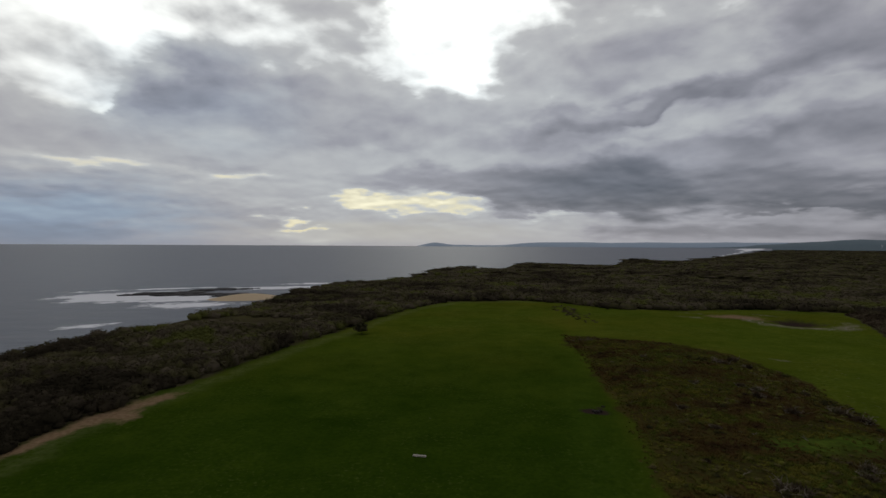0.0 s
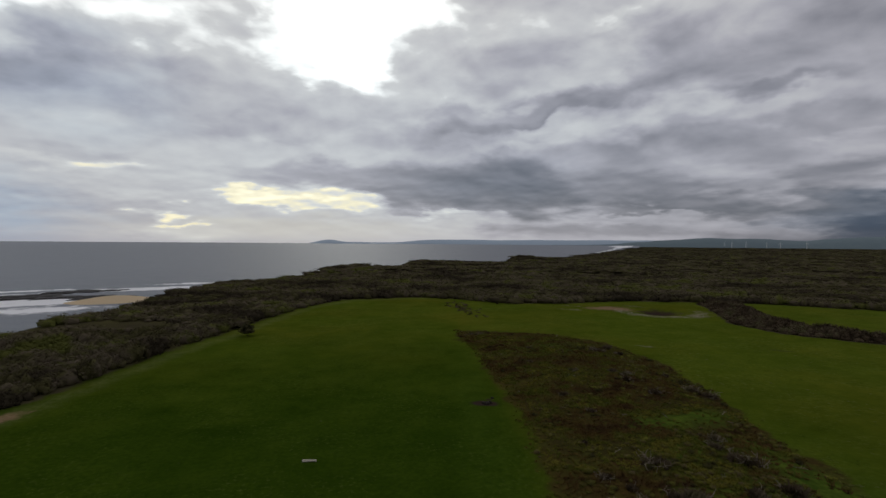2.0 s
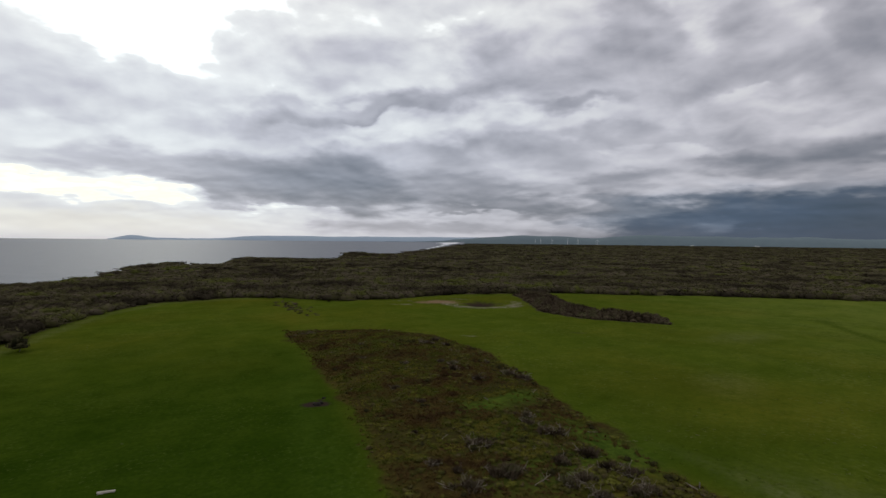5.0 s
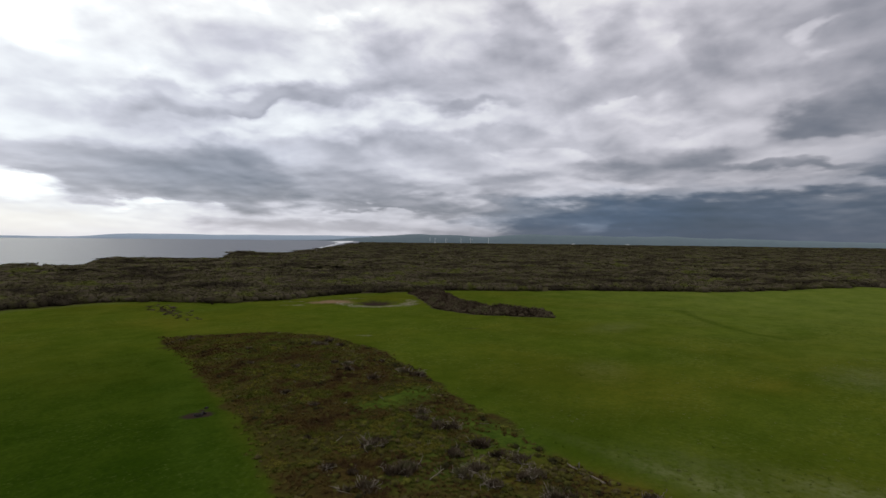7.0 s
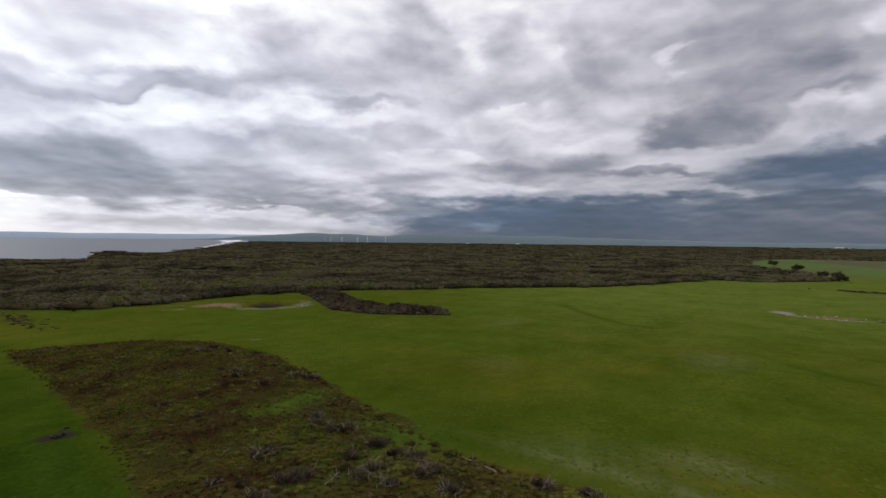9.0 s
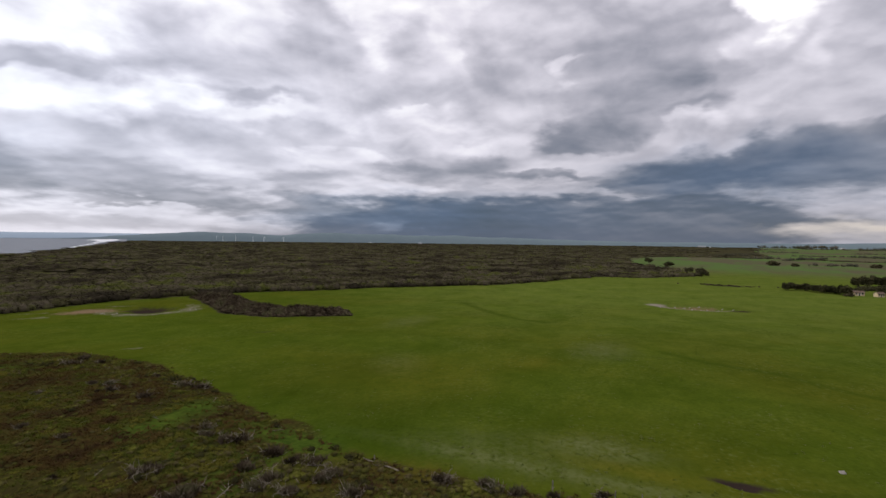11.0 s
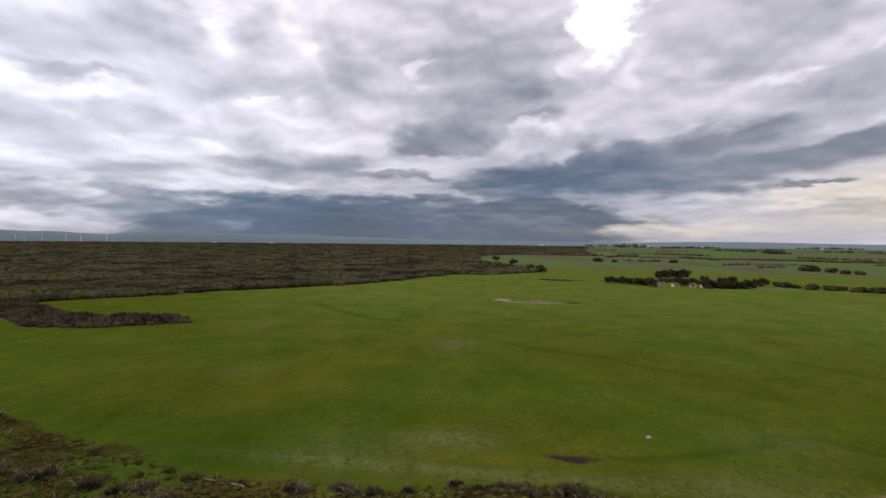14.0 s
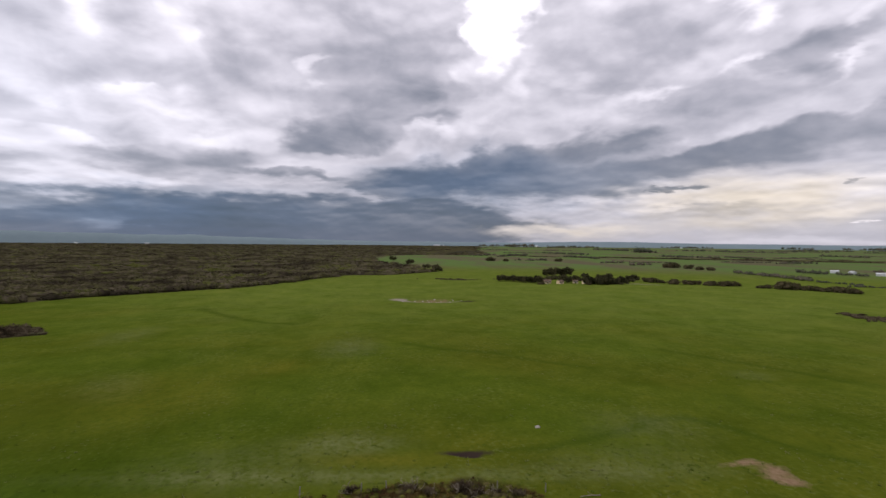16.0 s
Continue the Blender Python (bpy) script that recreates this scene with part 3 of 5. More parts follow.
# ---------------------------------------------------------------- ground, sea, far hills
az_steps = np.concatenate([np.arange(-62, 152, 0.37), np.arange(152, 298, 2.0)])
r_steps = np.concatenate([[0.01, 8, 20, 34, 46, 55], 60 * 1.0085 ** np.arange(0, 272), 605 * 1.02 ** np.arange(0, 107)])
gx, gy = rings(az_steps, r_steps)
gz = height(gx, gy)
ground = new("ground", points_mesh("ground", np.stack([gx, gy, gz], 1), ring_faces(len(az_steps), len(r_steps), True)))
ground.data.materials.append(GROUND)
tagged(ground, "green grazed pasture with brown heath and sandy scrub ground", "ground", kind="structure")
rag = waves(gx, gy, 9, 40, 3)
field_d = beyond(gx, gy, FIELD_EDGE) + 3 * rag
heath_d = inside(gx, gy, HEATH) + 4.0 * rag
hedge_d = inside(gx, gy, HEDGE)
gr = np.hypot(gx, gy)
put(ground.data, "scrub", np.clip(0.5 + field_d / 6, 0, 1) + (hedge_d > -1))
put(ground.data, "heath", np.clip(0.5 + heath_d / 4, 0, 1))
put(ground.data, "green", 1.1 * spot(gx, gy, 69, 90, 13, 4.5, 10) + 0.9 * spot(gx, gy, 71, 64, 3.5, 15, -8) + 0.9 * spot(gx, gy, 60, 76, 10, 4, 20) + 0.8 * spot(gx, gy, 60, 58, 18, 9) + 0.7 * spot(gx, gy, 66, 22, 5, 12) + 0.6 * spot(gx, gy, 68, 160, 20, 14) + 0.28 * np.exp(-((beyond(gx, gy, PADDOCK) - 8 + 3 * rag) / 7) ** 2) * ease(-gr, -190, -120))
gaz = np.degrees(np.arctan2(gx, gy))
paddock = ease(beyond(gx, gy, PADDOCK) + 3 * rag, -10, 8)
# Darker green in the left paddock and near the origin, fading outward.
put(ground.data, "dark_green", paddock * (1 - 0.97 * ease(gr + 25 * rag, 85, 250)) + (1 - paddock) * 0.55 * (1 - ease(gr + 18 * rag, 85, 180)) * (1 - ease(gaz + 4 * rag, 46, 88)))
put(ground.data, "gold", 0.35 * spot(gx, gy, 58, 28, 7, 9) + 0.9 * spot(gx, gy, 62, 50, 8, 7) + 0.8 * spot(gx, gy, 70, 36, 5, 7) + 0.2 * spot(gx, gy, 40, 62, 4, 12, 10) + 0.22 * np.exp(-((beyond(gx, gy, PADDOCK) + 1.5 + rag) / 2.6) ** 2) * (gy > 40) * (gy < 290))
TRACKS = (line((89.2, -14.1), (89.8, -23), (93.9, -32.6), (98.5, -41.8), (103.2, -48.6), (104, -55.4), (99.1, -60.5), (93.1, -64.2), (87.8, -67.4), (83, -72.9)),
          line((182.9, 5.4), (173.1, -7.8), (167.1, -25.1), (153.7, -39.4), (146.5, -51)),
          line((172.8, -84.3), (161, -93.7), (150.7, -101.9), (141.5, -109.1), (131.5, -114)),
          line((273.5, 113.8), (241.5, 84.9), (227.9, 66.4), (226.3, 53.3)))
put(ground.data, "track", np.max([np.exp(-((np.abs(beyond(gx, gy, t)) + 0.8 * rag) / (0.9 + 0.006 * gr)) ** 2) for t in TRACKS], axis=0))
# Grass colour grows lighter with distance on the right-hand pasture.
put(ground.data, "far_pale", 0.85 * ease(gr + 30 * rag, 120, 380) * ease(np.degrees(np.arctan2(gx, gy)), 45, 75))
put(ground.data, "farm", ease(gr, 620, 900) * ease(np.degrees(np.arctan2(gx, gy)), 78, 84) * 0.9)



def rim(cx, cy, wide, deep, thick):
    # the worn edge of a hollow, as a ring about 1 high
    d = np.hypot((gx - cx) / wide, (gy - cy) / deep) + 0.12 * rag
    return np.exp(-((d - 1) / thick) ** 2)


put(ground.data, "sand", 0.78 * spot(gx, gy, -73.5, 90, 2.6, 15, -10) + 0.62 * spot(gx, gy, -68.5, 108, 4.2, 9, -20) + 0.5 * spot(gx, gy, -64, 119, 3.0, 8, -22) + 0.5 * spot(gx, gy, -64, 103, 3, 5) + 0.66 * spot(gx, gy, 82.6, -53.1, 5.0, 1.7, -70) + 0.62 * spot(gx, gy, 79.8, -57.1, 3.8, 2.2, -60) + 0.66 * spot(gx, gy, 76.0, -57.5, 2.2, 2.8)
    + 0.85 * spot(gx, gy, 148, 254, 15, 10, -38) + 0.6 * spot(gx, gy, 318, -8, 8, 16) + 2.6 * spot(gx, gy, -207.1, 540.2, 60, 44, 20))
put(ground.data, "white", 0.44 * rim(168, 239, 19, 20, 0.36) * ease(-0.4 * (gx - 168) - 0.9 * (gy - 239), -22, 8) + 0.5 * spot(gx, gy, 164, 262, 6, 3, -40) + 0.35 * spot(gx, gy, 135, 268, 12, 3, -40) + 0.95 * spot(gx, gy, 321.7, 12.9, 4.5, 6) + 0.6 * rim(325.6, -7.5, 15, 21, 0.2) * ease(-gx, -325, -312)
    + 0.46 * spot(gx, gy, 106.5, 160.6, 5, 1.8, -55) + 0.8 * spot(gx, gy, 458.5, -206.9, 22, 3.5, 65) + 0.5 * spot(gx, gy, 125.7, 254.3, 9, 3, -40))
# Second spot draws the dug hole as a dark patch on level ground.
put(ground.data, "earth_and_shade", 1.2 * spot(gx, gy, 88.5, -8.5, 4.6, 1.0, 92) + 2.0 * spot(gx, gy, 33.2, 109.2, 2.7, 1.5, -15) + 0.8 * spot(gx, gy, 35, 112, 1.2, 0.8) + 0.75 * spot(gx, gy, 505, -35, 14, 22) + 0.8 * spot(gx, gy, 314, -30, 4, 6) + 0.7 * spot(gx, gy, 250, -228, 12, 9)
    # Last spot: shade inside the rimmed hollow, painted as dark colour.
    + 0.6 * spot(gx, gy, 52, 190, 4, 2) + 0.55 * spot(gx, gy, 150, 146, 6, 1.4, -40) + 0.95 * spot(gx, gy, 168, 241, 11, 9, -35))
put(ground.data, "beach", 1.8 * spot(gx, gy, -204, 533, 44, 34, 20))
put(ground.data, "pale", 0.75 * spot(gx, gy, 93, 12, 5, 9) + 0.55 * spot(gx, gy, 80, 5, 2.6, 40) + 0.35 * spot(gx, gy, 84, 30, 9, 14) + 0.35 * spot(gx, gy, 100, -45, 9, 12) + 0.3 * spot(gx, gy, 130, 75, 14, 8, 30) + 0.6 * spot(gx, gy, 176, 23, 14, 9) + 0.4 * spot(gx, gy, 139, -93, 5, 6) + 0.36 * np.exp(-((field_d + 5) / 3.5) ** 2) * (gx < 60) + 0.4 * spot(gx, gy, 83, -35, 6, 14)
    + 0.4 * spot(gx, gy, 200, 110, 18, 8))
put(ground.data, "yellow", 0.75 * spot(gx, gy, 86, 6, 2.6, 10) + 0.5 * spot(gx, gy, 150, 39, 9, 9) + 0.4 * spot(gx, gy, 60, 240, 14, 40) + 0.4 * spot(gx, gy, 120, 60, 30, 20))

w_az, w_r = np.arange(-80, 33.3, 0.5), 120 * 1.0167 ** np.arange(0, 225)
wx, wy = rings(w_az, w_r)
wr = np.hypot(wx, wy)
wz = SEA + 46 * ease(wr, 1300, 5200) + 0.25 * waves(wx, wy, 25, 77, 2)
water = new("water", points_mesh("water", np.stack([wx, wy, wz], 1), ring_faces(len(w_az), len(w_r), False)))
water.data.materials.append(WATER)
tagged(water, "grey sea with white surf over a reef", "sea", kind="structure")
shore = -beyond(wx, wy, COAST)
waz = np.degrees(np.arctan2(wx, wy))


def surf(az, dist, wide, deep, amount):
    return amount * np.exp(-((waz - az) / wide) ** 2 - ((wr - dist) / deep) ** 2)


put(water.data, "foam", surf(-33.1, 677, 4.6, 26, 1.06) + surf(-35.7, 736, 2.5, 8, 0.75) + surf(-30.3, 619, 4, 14, 0.75) + surf(-25.8, 526, 3.4, 17, 0.94) + surf(-29.8, 586, 6, 6, 0.62)
    + surf(-28.4, 738, 5, 10, 1.06) + surf(-22.1, 698, 7, 11, 1.00) + surf(-17.6, 709, 5, 20, 1.12) + surf(-14.0, 771, 4, 18, 0.88) + surf(-35.3, 427, 2.2, 6, 0.94) + surf(-34.4, 438, 2.4, 4, 0.75) + surf(31.2, 4200, 1.3, 420, 1.0)
    + 0.75 * np.exp(-((shore + 75 + 12 * waves(wx, wy, 60, 12, 2)) / 22) ** 2) * ease(wr, 600, 900) + 0.40 * surf(-31.7, 627, 9, 34, 1.0) + surf(-32.5, 640, 4.5, 34, 0.55) + surf(-28.0, 560, 5, 40, 0.50) + surf(-24.5, 610, 4, 34, 0.55))

def far_ridge(name, label, a0, a1, radius, crest, colour, seed):
    """A far hill line: a low rounded bank along an arc."""
    az = np.arange(a0, a1, 0.15)
    v = []
    for k, t in enumerate((0.0, 0.35, 0.7, 1.0)):
        rr = radius + 60 * (k - 3)
        h = crest(az) * math.sin(t * math.pi / 2) + (0 if k else -40)
        v.append(np.stack([rr * np.sin(np.radians(az)), rr * np.cos(np.radians(az)), h], 1))
    ob = new(name, points_mesh(name, np.concatenate(v), ring_faces(len(az), 4, False)))
    ob.data.materials.append(colour)
    return tagged(ob, label, "hills", kind="structure")


def crest_inland(az):
    return 36 + 78.5 * (0.02 + 0.62 * ease(az, 26, 40) * (1 - 0.78 * ease(az, 60, 92)) * (1 + 0.60 * waves(az, az * 0, 8, 5, 4)) + 0.16 * ease(az, 100, 108) * (1 - ease(az, 112, 120)))


def crest_bay(az):
    top = 0.42 + 0.12 * waves(az, az * 0 + 7, 5, 6, 3)
    return 36 + 78.5 * top * ease(az, 5.5, 12)


def crest_cape(az):
    return 36 + 78.5 * (0.42 * np.exp(-((az + 1.0) / 1.5) ** 2) + 0.22 * np.exp(-((az - 2.5) / 3) ** 2) - 0.12) - 6


# These ridges glow to stand in for the haze in front of them.
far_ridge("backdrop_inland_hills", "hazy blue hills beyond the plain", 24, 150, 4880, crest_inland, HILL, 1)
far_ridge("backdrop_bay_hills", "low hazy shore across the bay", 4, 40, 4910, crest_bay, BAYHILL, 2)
far_ridge("backdrop_cape", "low hazy cape far out across the sea", -2.9, 9, 4800, crest_cape, BAYHILL, 3)


# ---------------------------------------------------------------- vegetation
def blob(rng, level, lumps=0.28):
    """A rough leafy lump about 1 in radius, flat below: vertices and triangles."""
    bm = bmesh.new()
    bmesh.ops.create_icosphere(bm, subdivisions=level, radius=1.0)
    off = Vector(rng.uniform(-50, 50, 3))
    for v in bm.verts:
        d = v.co.normalized()
        k = 1 + lumps * (1.3 * noise.noise(d * 1.6 + off) + 1.1 * noise.noise(d * 3.7 + off))
        v.co = d * k
        v.co.z = max(v.co.z, -0.35)
    bm.verts.index_update()
    vs = np.array([v.co for v in bm.verts])
    fs = np.array([[v.index for v in f.verts] for f in bm.faces])
    bm.free()
    return vs, fs


def leafy(rng, level, leaves, size, lumps=0.28):
    """A lump with loose sprays of leaves standing off it."""
    vs, fs = blob(rng, level, lumps)
    vs = vs * 0.82
    d = rng.normal(size=(leaves, 3))
    d /= np.linalg.norm(d, axis=1)[:, None]
    d[:, 2] = np.where(d[:, 2] < -0.2, -d[:, 2], d[:, 2])
    at = d * rng.uniform(0.8, 1.18, (leaves, 1))
    tri = at[:, None, :] + rng.normal(size=(leaves, 3, 3)) * size
    base = len(vs)
    return np.concatenate([vs, tri.reshape(-1, 3)]), np.concatenate([fs, base + np.arange(leaves * 3).reshape(-1, 3)])


def scatter(kinds, which, x, y, z, wide, high, turn):
    """Copies of the kinds (vertices, triangles), joined: one array of each."""
    vv, ff, base = [], [], 0
    for k, (vs, fs) in enumerate(kinds):
        m = np.nonzero(which == k)[0]
        if not len(m):
            continue
        c, s = np.cos(turn[m])[:, None], np.sin(turn[m])[:, None]
        px = (vs[None, :, 0] * c - vs[None, :, 1] * s) * wide[m][:, None] + x[m][:, None]
        py = (vs[None, :, 0] * s + vs[None, :, 1] * c) * wide[m][:, None] + y[m][:, None]
        pz = vs[None, :, 2] * high[m][:, None] + z[m][:, None]
        vv.append(np.stack([px, py, pz], -1).reshape(-1, 3))
        ff.append((fs[None] + (base + np.arange(len(m)) * len(vs))[:, None, None]).reshape(-1, 3))
        base += len(m) * len(vs)
    return np.concatenate(vv), np.concatenate(ff)


def stuff(name, label, category, parts, colour):
    ob = new(name, points_mesh(name, *parts, smooth=False))
    ob.data.materials.append(colour)
    return tagged(ob, label, category, kind="stuff")


rng = np.random.default_rng(11)
NEAR = [leafy(rng, 1, 165, 0.095, 0.36) for _ in range(10)]
MIDDLE = [leafy(rng, 1, 58, 0.11, 0.42) for _ in range(8)]
FAR = [leafy(rng, 1, 24, 0.135, 0.5) for _ in range(8)]

# the scrub: a jittered net whose bushes grow with the distance from the pasture's middle
step = 1 / 82
la = np.arange(radians(-50), radians(150), step)
lr = np.arange(math.log(90), math.log(4850), step)
la, lr = np.meshgrid(la, lr)
la, lr = (la + rng.uniform(-0.5, 0.5, la.shape) * step).ravel(), (lr + rng.uniform(-0.5, 0.5, lr.shape) * step).ravel()
sx, sy, sr = np.exp(lr) * np.sin(la), np.exp(lr) * np.cos(la), np.exp(lr)
fd, cd = beyond(sx, sy, FIELD_EDGE), beyond(sx, sy, COAST)
bare = waves(sx, sy, 70, 61, 3)
keep = (fd > 0.5 + 1.5 * waves(sx, sy, 8, 60, 2)) & (cd < 3) & ((bare > -0.55) | (fd < 9)) & (rng.uniform(size=sx.shape) < 0.93)
# beyond the first corner of the plain the scrub thins out into farmland
keep &= ~((np.degrees(la) > 90) & (sr > 1500) & (waves(sx * 0.4, sy, 120, 62, 3) < 0.05))
sx, sy, sr, fd = sx[keep], sy[keep], sr[keep], fd[keep]
size = np.maximum(1.2, sr * step * 0.72) * np.exp(rng.normal(0, 0.42, sx.shape))
tall = np.minimum(size * 0.7, 1.8) * (0.7 + 0.5 * rng.uniform(size=sx.shape)) * (1 + 0.5 * waves(sx, sy, 22, 63, 3)) * (1 + 0.75 * ease(-fd, -9, -3))
which = np.where(sr < 230, rng.integers(0, 10, sx.shape), np.where(sr < 560, 10, 18) + rng.integers(0, 8, sx.shape))
parts = scatter(NEAR + MIDDLE + FAR, which, sx, sy, height(sx, sy) + 0.35 * tall, size, tall, rng.uniform(0, 6.28, sx.shape))
stuff("coastal_scrub", "dense dark olive and grey-brown coastal scrub", "scrub", parts, SCRUB)


def fill(ring, gap, seed, lo, hi, flat, kinds, margin=0.5):
    """Bushes all over a closed plan."""
    r = np.random.default_rng(seed)
    (x0, y0), (x1, y1) = ring.min(0), ring.max(0)
    x, y = np.meshgrid(np.arange(x0, x1, gap), np.arange(y0, y1, gap))
    x, y = (x + r.uniform(-0.5, 0.5, x.shape) * gap).ravel(), (y + r.uniform(-0.5, 0.5, y.shape) * gap).ravel()
    m = inside(x, y, ring) > margin
    x, y = x[m], y[m]
    w = r.uniform(lo, hi, x.shape)
    deep = flat * w * (0.45 + 0.75 * ease(inside(x, y, ring), 0.5, 6)) * (1 + 0.5 * waves(x, y, 11, seed, 3))
    return scatter(kinds, r.integers(0, len(kinds), x.shape), x, y, height(x, y) + 0.3 * deep, w, deep, r.uniform(0, 6.28, x.shape))


GRASSLEAF = leaf_material("rank_grass", [(0.070, 0.105, 0.010), (0.105, 0.140, 0.018), (0.155, 0.165, 0.055)], 0.05)
stuff("hedge", "thick grey-brown overgrown hedge across the pasture", "hedge", fill(HEDGE, 1.9, 5, 1.0, 2.4, 0.95, NEAR), HEDGELEAF)
hx, hy = np.meshgrid(np.arange(20, 100, 0.62), np.arange(-28, 208, 0.62))
hx, hy = (hx + rng.uniform(-0.4, 0.4, hx.shape)).ravel(), (hy + rng.uniform(-0.4, 0.4, hy.shape)).ravel()
clump = waves(hx, hy, 7, 91, 3)
m = (inside(hx, hy, HEATH) > 0.4 + rng.normal(0, 0.8, hx.shape)) & (clump > rng.uniform(-1.2, 0.4, hx.shape))
m &= rng.uniform(size=hx.shape) > 0.5 * spot(hx, hy, 60, 60, 16, 8) + 0.9 * spot(hx, hy, 69, 90, 13, 4.5, 10) + 0.7 * spot(hx, hy, 71, 64, 3.5, 15, -8) + 0.6 * spot(hx, hy, 62, 24, 8, 12) + 0.75 * spot(hx, hy, 62, 50, 8, 7) + 0.7 * spot(hx, hy, 70, 36, 5, 7)
hx, hy, clump = hx[m], hy[m], clump[m]
hw = rng.uniform(0.28, 0.62, hx.shape) * (1 + 0.5 * np.clip(clump, -0.5, 1))


def tuft(r, blades):
    """A low tuft: thin leaning blades from one root."""
    a, lean, w = r.uniform(0, 6.28, blades), r.uniform(0.2, 1.3, blades), r.uniform(0.08, 0.2, blades)
    root = r.normal(0, 0.35, (blades, 2))
    tip = np.stack([root[:, 0] + lean * np.cos(a), root[:, 1] + lean * np.sin(a), r.uniform(0.4, 1.2, blades)], 1)
    side = np.stack([-np.sin(a) * w, np.cos(a) * w, 0 * w], 1)
    foot = np.stack([root[:, 0], root[:, 1], 0 * w - 0.1], 1)
    return np.stack([foot - side, foot + side, tip], 1).reshape(-1, 3), np.arange(blades * 3).reshape(-1, 3)


TUFT = [tuft(rng, 22) for _ in range(8)]
stuff("heath", "low brown and olive heath tufts", "heath",
      scatter(TUFT, rng.integers(0, 8, hx.shape), hx, hy, height(hx, hy) + 0.04, hw, hw * rng.uniform(0.35, 0.8, hx.shape), rng.uniform(0, 6.28, hx.shape)), HEATHLEAF)


# low leafy shrubs crowding on the heath, thickest on its near mound
HEATHSHRUB = leaf_material("heath_shrub_leaves", [(0.036, 0.034, 0.014), (0.068, 0.066, 0.018), (0.105, 0.103, 0.020), (0.092, 0.072, 0.036), (0.145, 0.148, 0.026)], 0.12)
ux, uy = rng.uniform(22, 100, 17000), rng.uniform(-28, 205, 17000)
crowd = 0.10 + 0.75 * spot(ux, uy, 64, 44, 14, 30, 10) + 0.5 * spot(ux, uy, 62, -8, 16, 22) + 0.35 * spot(ux, uy, 84, 112, 9, 40, -8) + 0.35 * np.clip(waves(ux, uy, 14, 97, 3), -0.2, 1)
m = (inside(ux, uy, HEATH) > 0.2) & (rng.uniform(size=ux.shape) < crowd - 0.9 * spot(ux, uy, 69, 90, 13, 4.5, 10) - 0.75 * spot(ux, uy, 71, 64, 3.5, 15, -8))
ux, uy = ux[m], uy[m]
uw = rng.uniform(0.30, 0.85, ux.shape) * (1 + 0.35 * waves(ux, uy, 10, 98, 2))
uh = uw * rng.uniform(0.35, 0.75, ux.shape)
stuff("heath_shrubs", "low dark olive shrubs crowded on the heath", "heath shrub",
      scatter(MIDDLE, rng.integers(0, 8, ux.shape), ux, uy, height(ux, uy) + 0.3 * uh, uw, uh, rng.uniform(0, 6.28, ux.shape)), HEATHSHRUB)


# rank tufts in the near pasture, thick in the pale patches
px, py = rng.uniform(70, 240, 26000), rng.uniform(-130, 150, 26000)
pale_at = spot(px, py, 93, 12, 7, 11) + spot(px, py, 80, 5, 4, 45) + spot(px, py, 83, -35, 8, 18) + 0.6 * spot(px, py, 176, 23, 18, 12) + 0.5 * spot(px, py, 139, -93, 8, 9)
m = (inside(px, py, HEATH) < -0.5) & (rng.uniform(size=px.shape) < 0.10 + pale_at + 0.25 * np.clip(waves(px, py, 30, 95, 3), 0, 1)) & (px + 0.3 * np.abs(py) < 235)
px, py = px[m], py[m]
pw = rng.uniform(0.22, 0.52, px.shape)
stuff("grass_tufts", "rank pale green grass tufts in the pasture", "grass",
      scatter([tuft(rng, 9) for _ in range(5)], rng.integers(0, 5, px.shape), px, py, height(px, py), pw, pw * 0.4, rng.uniform(0, 6.28, px.shape)), GRASSLEAF)


# ---------------------------------------------------------------- helpers for things
def at_ground(x, y, sink=0.0):
    return float(height(np.array([x]), np.array([y]))[0]) - sink


def thing(name, label, category, group=""):
    return tagged(new(name), label, category, group)


def part(name, bm, colour, parent, label="", smooth=False):
    me = bm if isinstance(bm, bpy.types.Mesh) else bpy.data.meshes.new(name)
    if me is not bm:
        bmesh.ops.recalc_face_normals(bm, faces=bm.faces)
        bm.to_mesh(me)
        bm.free()
        if smooth:
            me.polygons.foreach_set("use_smooth", np.ones(len(me.polygons), bool))
    me.materials.append(colour)
    ob = new(name, me)
    ob.parent = parent
    if label:
        tagged(ob, label)
    return ob


def tube(bm, path, radii, sides=5):
    """A limb along a path, thinning as its radii say."""
    rows = []
    for k, p in enumerate(path):
        d = (path[min(k + 1, len(path) - 1)] - path[max(k - 1, 0)]).normalized()
        u = d.orthogonal().normalized()
        w = d.cross(u)
        rows.append([bm.verts.new(p + float(radii[k]) * (math.cos(6.2832 * q / sides) * u + math.sin(6.2832 * q / sides) * w)) for q in range(sides)])
    for a, b in zip(rows[:-1], rows[1:]):
        for q in range(sides):
            bm.faces.new((a[q], a[(q + 1) % sides], b[(q + 1) % sides], b[q]))
    bm.faces.new(rows[0][::-1])
    bm.faces.new(rows[-1])


def limb(r, start, way, length, bend=0.3, steps=5):
    """A crooked path from start."""
    p, d, out = Vector(start), Vector(way).normalized(), [Vector(start)]
    for _ in range(steps):
        d = (d + Vector(r.normal(0, bend, 3))).normalized()
        p = p + d * (length / steps)
        out.append(p.copy())
    return out


